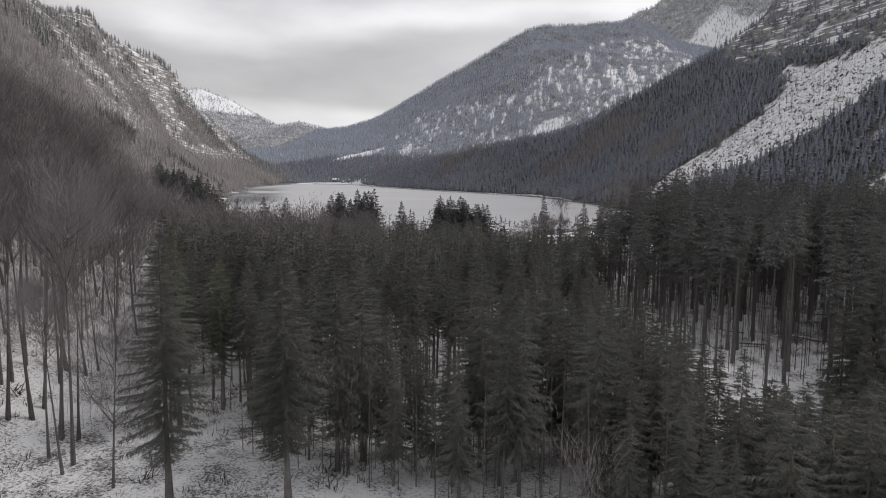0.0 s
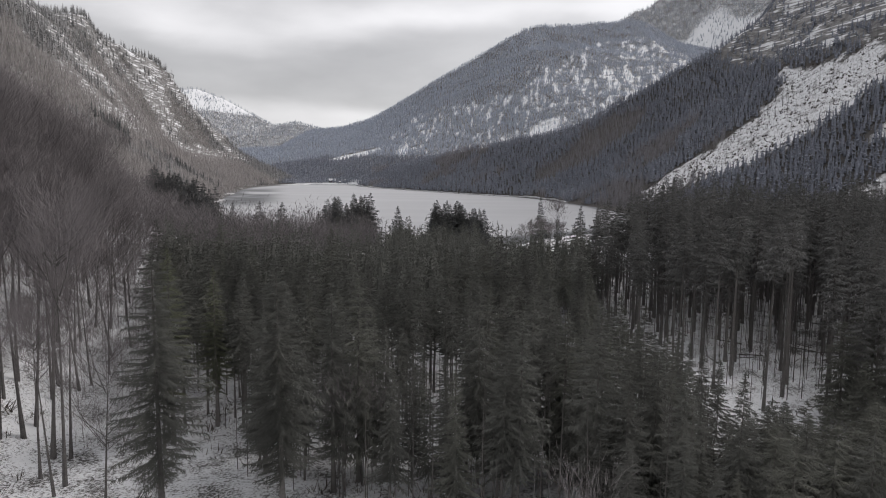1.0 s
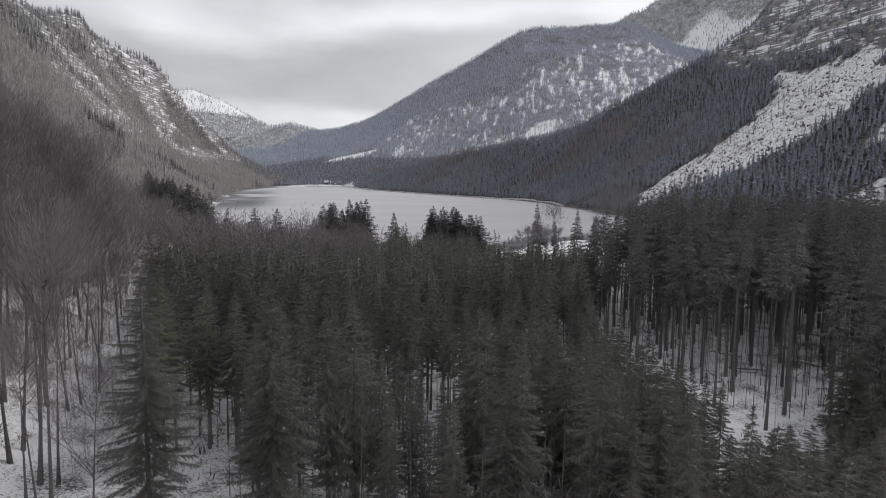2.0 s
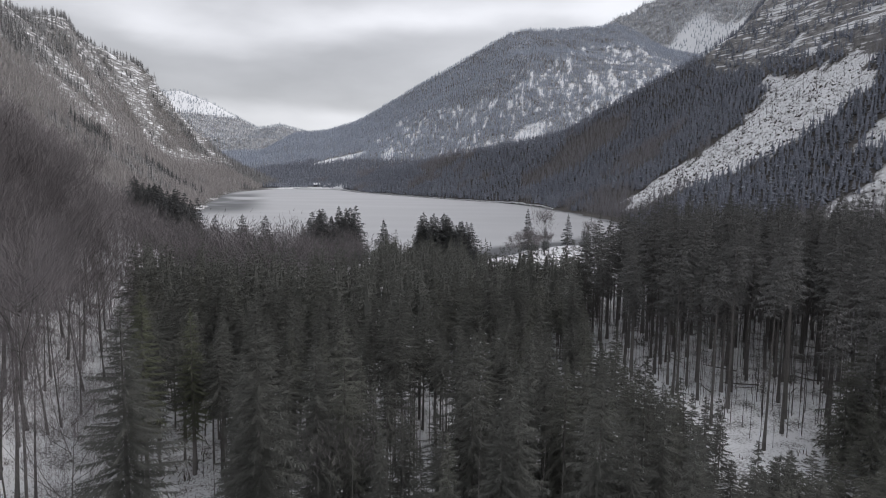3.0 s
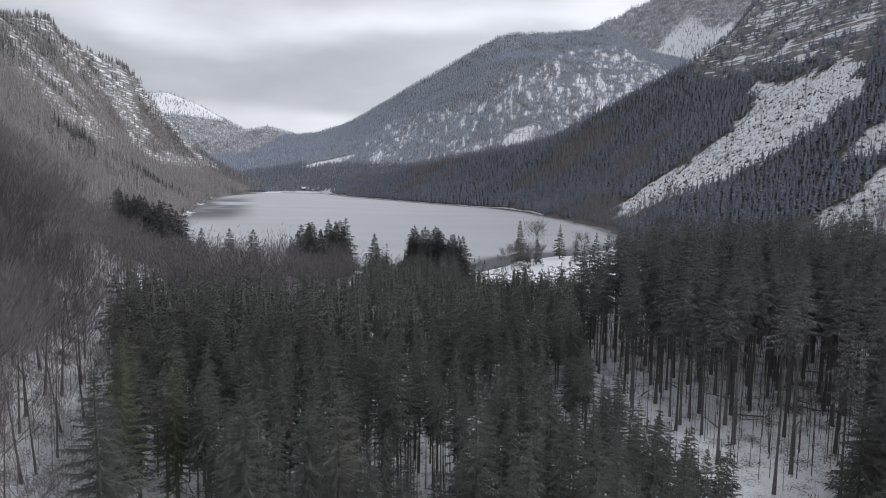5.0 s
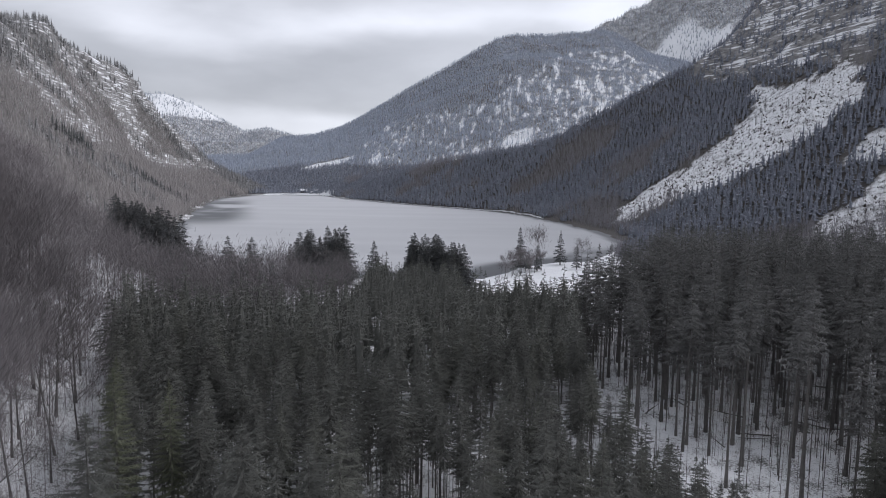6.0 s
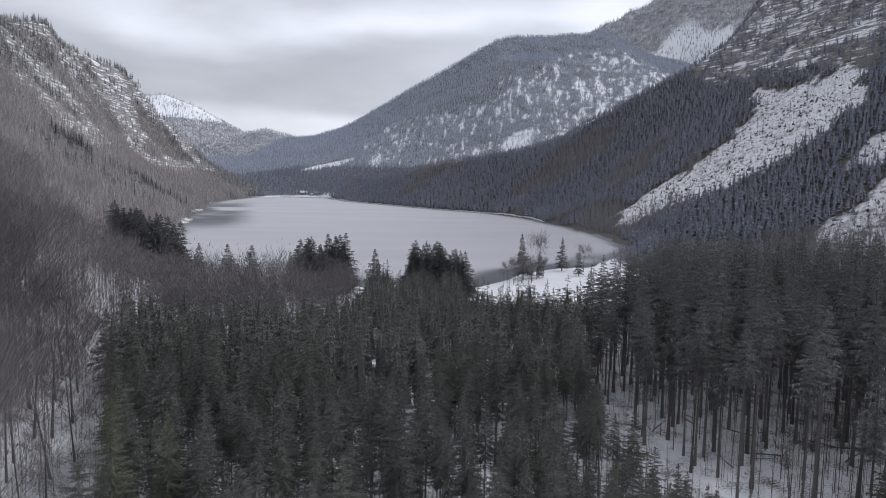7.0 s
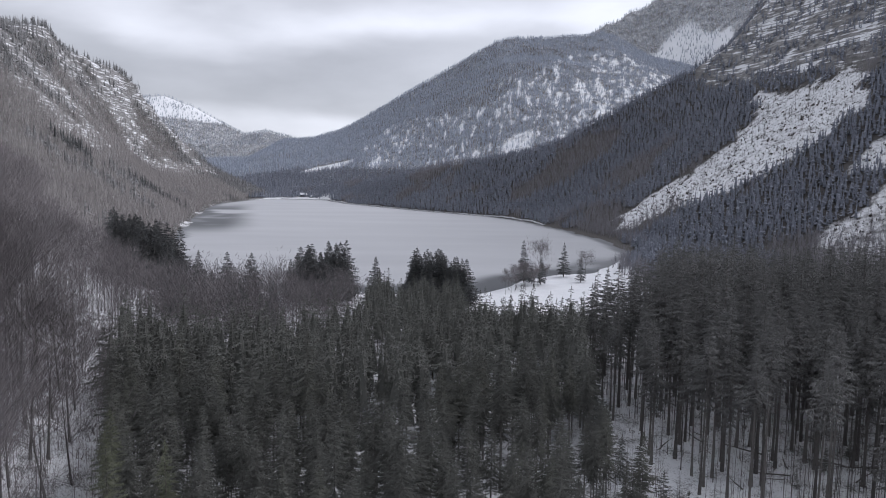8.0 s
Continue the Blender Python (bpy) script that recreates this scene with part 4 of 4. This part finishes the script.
x, y, size, pick = wooded(-330, 760, 160, 1560, 3.7, 71, eastern)
rock = crag(x, y)
leafless = rough_noise(x, y, 70, 73, 4) + 0.06 * ease(90 - height(x, y), 0, 60) + 0.09 * ease(x, 180, 260) * ease(120 - height(x, y), 0, 30) - 0.16 * ease(height(x, y), 95, 140) > 0.61
dense = pick > 0.55 * rock
tagged(planted("eastern_spruce_wood", FAR_A, x[dense & ~leafless], y[dense & ~leafless], size[dense & ~leafless] * 0.64, NEEDLES_HAZED, 74, 1.3), "dark spruce forest on the eastern mountainside, haze put into its colour", "forest", kind="stuff")
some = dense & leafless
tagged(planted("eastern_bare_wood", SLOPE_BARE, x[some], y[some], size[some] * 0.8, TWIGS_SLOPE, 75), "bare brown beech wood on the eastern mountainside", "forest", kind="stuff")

# western wall
x, y, size, pick = wooded(-760, -80, 260, 1650, 4.9, 76, lambda x, y: (x < west_foot(y) + 2) & (y > 325))
rock, z = crag(x, y), height(x, y)
row = from_edge(x, y, FIR_ROW) < (rough_noise(x, y, 25, 77, 3) - 0.52) * 60
firs = (rough_noise(x, y, 60, 78, 4) + 0.35 * ease(z, 120, 210) + 0.3 * ease(y, 1250, 1400) > 0.74)
dense = pick > 0.65 * rock
tagged(planted("western_fir_row", FAR_A, x[row], y[row], size[row] * 0.95, NEEDLES_SHORE, 86), "dark firs in a row across the western slope", "forest", kind="stuff")
some = dense & firs & ~row
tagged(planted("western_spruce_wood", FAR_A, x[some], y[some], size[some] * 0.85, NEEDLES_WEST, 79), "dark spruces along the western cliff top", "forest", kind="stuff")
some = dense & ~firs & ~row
tagged(planted("western_bare_wood", FAR_BARE, x[some], y[some], size[some] * 0.8, TWIGS_FAR, 80), "bare beech wood below the western cliffs, coloured pale for haze", "forest", kind="stuff")

# the mountains across the lake and beyond
x, y, size, pick = wooded(-900, 1250, 1320, 3000, 6.6, 81, lambda x, y: (height(x, y) > 0.3) & ((y > 1460) | ((y > 1320) & (x < east_foot(y) - 5) & (x > west_foot(y)))) & (y < through_points(x, (-560, 3000), (-480, 2740), (211, 2740), (726, 2930), (1500, 3040))))
low = (y < 1950) & (height(x, y) < 62)
tagged(planted("lake_head_wood", FAR_A, x[low], y[low], size[low] * 0.95, NEEDLES_HAZED, 85, 1.2), "dark spruce wood on the flat at the lake's head", "forest", kind="stuff")
x, y, size = x[~low], y[~low], size[~low]
tagged(planted("far_mountain_wood", FAR_B, x, y, size * 0.64, NEEDLES_FAR, 82, 1.35), "forest on the mountain across the lake, coloured grey for haze", "forest", kind="stuff")
x, y, size, pick = wooded(-2900, 2600, 2960, 4340, 12.8, 83, lambda x, y: height(x, y) > 22)
tagged(planted("farthest_mountain_wood", FAR_B, x, y, size * 0.95, NEEDLES_FARTHEST, 84, 1.9), "forest on the farthest snowy mountains, coloured pale for haze", "forest", kind="stuff")


# ---------------------------------------------------------------- felled slope: stumps, brush and single trees
def clump(rnd, wide, tall, n, thick=0.035):
    """A low tangle of twigs."""
    co, tri = [], []
    for i in range(n):
        a, r = rnd.uniform(0, 6.28), rnd.uniform(0, 0.6) * wide
        b, g = rnd.uniform(0, 6.28), rnd.uniform(0.3, 1) * wide
        px, py, w = r * math.cos(a), r * math.sin(a), thick * wide
        co += [(px - w * math.sin(b), py + w * math.cos(b), -0.15), (px + w * math.sin(b), py - w * math.cos(b), -0.15), (px + g * math.cos(b), py + g * math.sin(b), tall * rnd.uniform(0.15, 1))]
        tri.append((3 * i, 3 * i + 1, 3 * i + 2))
    return np.array(co), np.array(tri)


CLUMPS = [clump(FAR_RND, 0.85, 0.9, 9, 0.24) for _ in range(6)]
x, y = scatter(155, 400, 345, 720, 1.75, 91)
keep = (clearing(x, y) > 0.5) & (np.random.default_rng(92).uniform(0, 1, len(x)) < 0.75)
x, y = x[keep], y[keep]
tagged(planted("felling_brush", CLUMPS, x, y, np.random.default_rng(93).gamma(1.6, 0.5, len(x)).clip(0.15, 2.6), BRUSH, 94), "dark stumps and brush on the felled snowy slope", "brush", kind="stuff")
x, y = scatter(180, 400, 350, 720, 5.5, 95)
keep = (clearing(x, y) > 0.4) & (np.random.default_rng(96).uniform(0, 1, len(x)) < np.where(y < 470, 0.9, 0.5))
x, y = x[keep], y[keep]
tagged(planted("felling_saplings", [far_bare(FAR_RND, 11, 8) for _ in range(4)], x, y, np.random.default_rng(97).uniform(0.4, 1.1, len(x)), TWIGS, 98, 0.35), "thin bare saplings on the felled slope", "saplings", kind="stuff")
LONE = [spruce_kind("lone_spruce", 99, 18.0, 2.5, 1.9, 20, 6, 4, 0.2, NEEDLES, "solitary narrow spruce standing on the felled slope", 0)]
stand(LONE, [(250, 585, 0.95), (265, 575, 0.7), (318, 560, 1.15), (305, 600, 0.8), (285, 566, 0.9), (278, 572, 0.7), (292, 590, 0.6), (345, 600, 0.8), (335, 570, 0.6), (228, 600, 0.6), (258, 592, 0.6), (272, 600, 0.55), (312, 575, 0.6), (325, 620, 0.7), (296, 612, 0.7), (340, 640, 0.9), (352, 560, 0.7), (245, 612, 0.5), (366, 545, 0.8), (330, 600, 0.5)], "lone spruces", 100)

# dry brush and stones lying in the snow under the near woods
x, y = scatter(-85, 120, 40, 175, 1.5, 101)
keep = (np.random.default_rng(102).uniform(0, 1, len(x)) < np.where(x < -5, 0.9, 0.35) * (0.35 + 1.3 * (rough_noise(x, y, 9, 109, 3) - 0.25))) & in_valley_view(x, y, 5) & (from_shore(x, y) > 60)
x, y = x[keep], y[keep]
tagged(planted("forest_floor_brush", [clump(FAR_RND, 0.8, 0.6, 22, 0.045) for _ in range(8)], x, y, np.random.default_rng(103).gamma(1.3, 0.6, len(x)).clip(0.12, 2.9), BRUSH, 104), "dry brush and twigs poking through the snow", "brush", kind="stuff")


# ---------------------------------------------------------------- far shore: snowy path and a lodge
def shore_path(first, last, out, wide):
    """A snowy path that follows the water's edge."""
    rows = []
    for (ax, ay), (bx, by) in zip(SHORE[first:last], SHORE[first + 1 : last + 1]):
        n = max(2, int(math.hypot(bx - ax, by - ay) / 7))
        nx, ny = (by - ay), -(bx - ax)
        g = math.hypot(nx, ny)
        for k in range(n):
            px, py = ax + (bx - ax) * k / n, ay + (by - ay) * k / n
            off = np.arange(-8, 16, 0.4)
            rim = from_shore(px + nx / g * off, py + ny / g * off)
            o = float(off[np.argmax(rim > out)])
            rows.append([(px + nx / g * (o + d), py + ny / g * (o + d)) for d in (0, wide)])
    rows = np.array(rows)
    z = height(rows[..., 0], rows[..., 1])
    top = np.maximum(z.max(axis=1), 0.6) + 0.25
    co = np.stack([np.stack([rows[:, 0, 0], rows[:, 0, 1], 0 * top - 0.3], -1), np.stack([rows[:, 0, 0], rows[:, 0, 1], top], -1), np.stack([rows[:, 1, 0], rows[:, 1, 1], top], -1), np.stack([rows[:, 1, 0], rows[:, 1, 1], 0 * top - 0.3], -1)], 1).reshape(-1, 3)
    i = np.arange(len(rows) - 1)[:, None] * 4
    quads = np.concatenate([i + np.array([[k, k + 1, k + 5, k + 4]]) for k in range(3)])
    return new("pavement", mesh_of("pavement", co, quads, SNOW))


tagged(shore_path(15, 27, 1.2, 1.7), "snowy lakeside path along the far shore", "path", kind="structure")


def box(cx, cy, cz, sx, sy, sz):
    co = np.array([(cx + a * sx / 2, cy + b * sy / 2, cz + c * sz) for c in (0, 1) for a, b in ((-1, -1), (1, -1), (1, 1), (-1, 1))])
    tri = np.array([(0, 2, 1), (0, 3, 2), (4, 5, 6), (4, 6, 7), (0, 1, 5), (0, 5, 4), (1, 2, 6), (1, 6, 5), (2, 3, 7), (2, 7, 6), (3, 0, 4), (3, 4, 7)])
    return co, tri


def lodge(x, y, long, deep, tall, turn):
    house = new("lodge")
    part("wall", box(0, 0, -1, long, deep, tall + 1), TIMBER, house)
    e, o = 0.9, deep / 2 + 0.8
    co = np.array([(sx * (long / 2 + e), sy * o, tall - 0.3) for sx in (-1, 1) for sy in (-1, 1)] + [(sx * (long / 2 + e), 0, tall + deep * 0.42) for sx in (-1, 1)])
    low = co - np.array([0, 0, 0.35])
    tri = np.array([(0, 2, 5), (0, 5, 4), (3, 1, 4), (3, 4, 5), (0, 4, 1), (2, 3, 5)])
    part("roof", joined([(co, tri), (low, tri[:, ::-1])]), SNOW, house, "steep roof under thick snow")
    for k in range(3):
        window = part("window", box((k - 1) * long * 0.28, -deep / 2 - 0.03, 1.1, 1.2, 0.14, 1.3), TIMBER, house)
        part("pane", box((k - 1) * long * 0.28, -deep / 2 - 0.11, 1.2, 1.0, 0.04, 1.1), GLASS, window)
    part("door", box(long * 0.42, -deep / 2 - 0.05, 0, 1.0, 0.12, 2.0), TIMBER, house)
    house.matrix_basis = pose(x, y, float(height(np.array([x]), np.array([y]))[0]), 0, 0, turn)
    return tagged(house, "dark timber lodge with snow-laden roof by the lake", "house")


lodge(-243, 1356, 12, 8, 4.2, 8)
lodge(-219, 1362, 7, 5, 2.8, -12)
lodge(-226, 1346, 5, 4, 2.4, 25)


def boulder(x, y, size):
    bm = bmesh.new()
    bmesh.ops.create_icosphere(bm, subdivisions=3, radius=1)
    for v in bm.verts:
        v.co *= 1 + 0.16 * noise.noise(v.co * 1.7)
        v.co.z *= 0.75
    me = bpy.data.meshes.new("boulder")
    bm.to_mesh(me)
    bm.free()
    me.materials.append(SNOW)
    for p in me.polygons:
        p.use_smooth = True
    ob = new("boulder", me)
    ob.matrix_basis = Matrix.LocRotScale((x, y, float(height(np.array([x]), np.array([y]))[0]) + 0.35 * size), None, (size, size, size))
    return tagged(ob, "rounded boulder under a cap of snow among bare bushes", "rock")


boulder(44.6, 291, 1.9)


# fallen thin stems lying on the snow between the old spruces
LOG = new("fallen_trunk", mesh_of("fallen_trunk", *tube([(-3.2, 0, 0), (-1, 0.1, 0.03), (1.2, 0.05, 0.0), (3.4, -0.1, 0.02)], (0.13, 0.11, 0.09, 0.04), 6), BARK))
tagged(LOG, "thin fallen trunk lying on the snow", "log", "fallen trunks")
log_rnd = random.Random(120)
for k in range(34):
    while True:
        lx, ly = log_rnd.uniform(42, 100), log_rnd.uniform(96, 150)
        if lx < 0.7 * ly + 5:
            break
    turn, long = log_rnd.uniform(0, 3.14), log_rnd.uniform(0.5, 1.2)
    z = float(height(np.array([lx]), np.array([ly]))[0]) + 0.05
    m = Matrix.LocRotScale((lx, ly, z), Euler((0, log_rnd.uniform(-0.06, 0.06), turn)), (long, long, long))
    ob = LOG if k == 0 else copy_thing(LOG, m.normalized())
    ob.matrix_basis = m
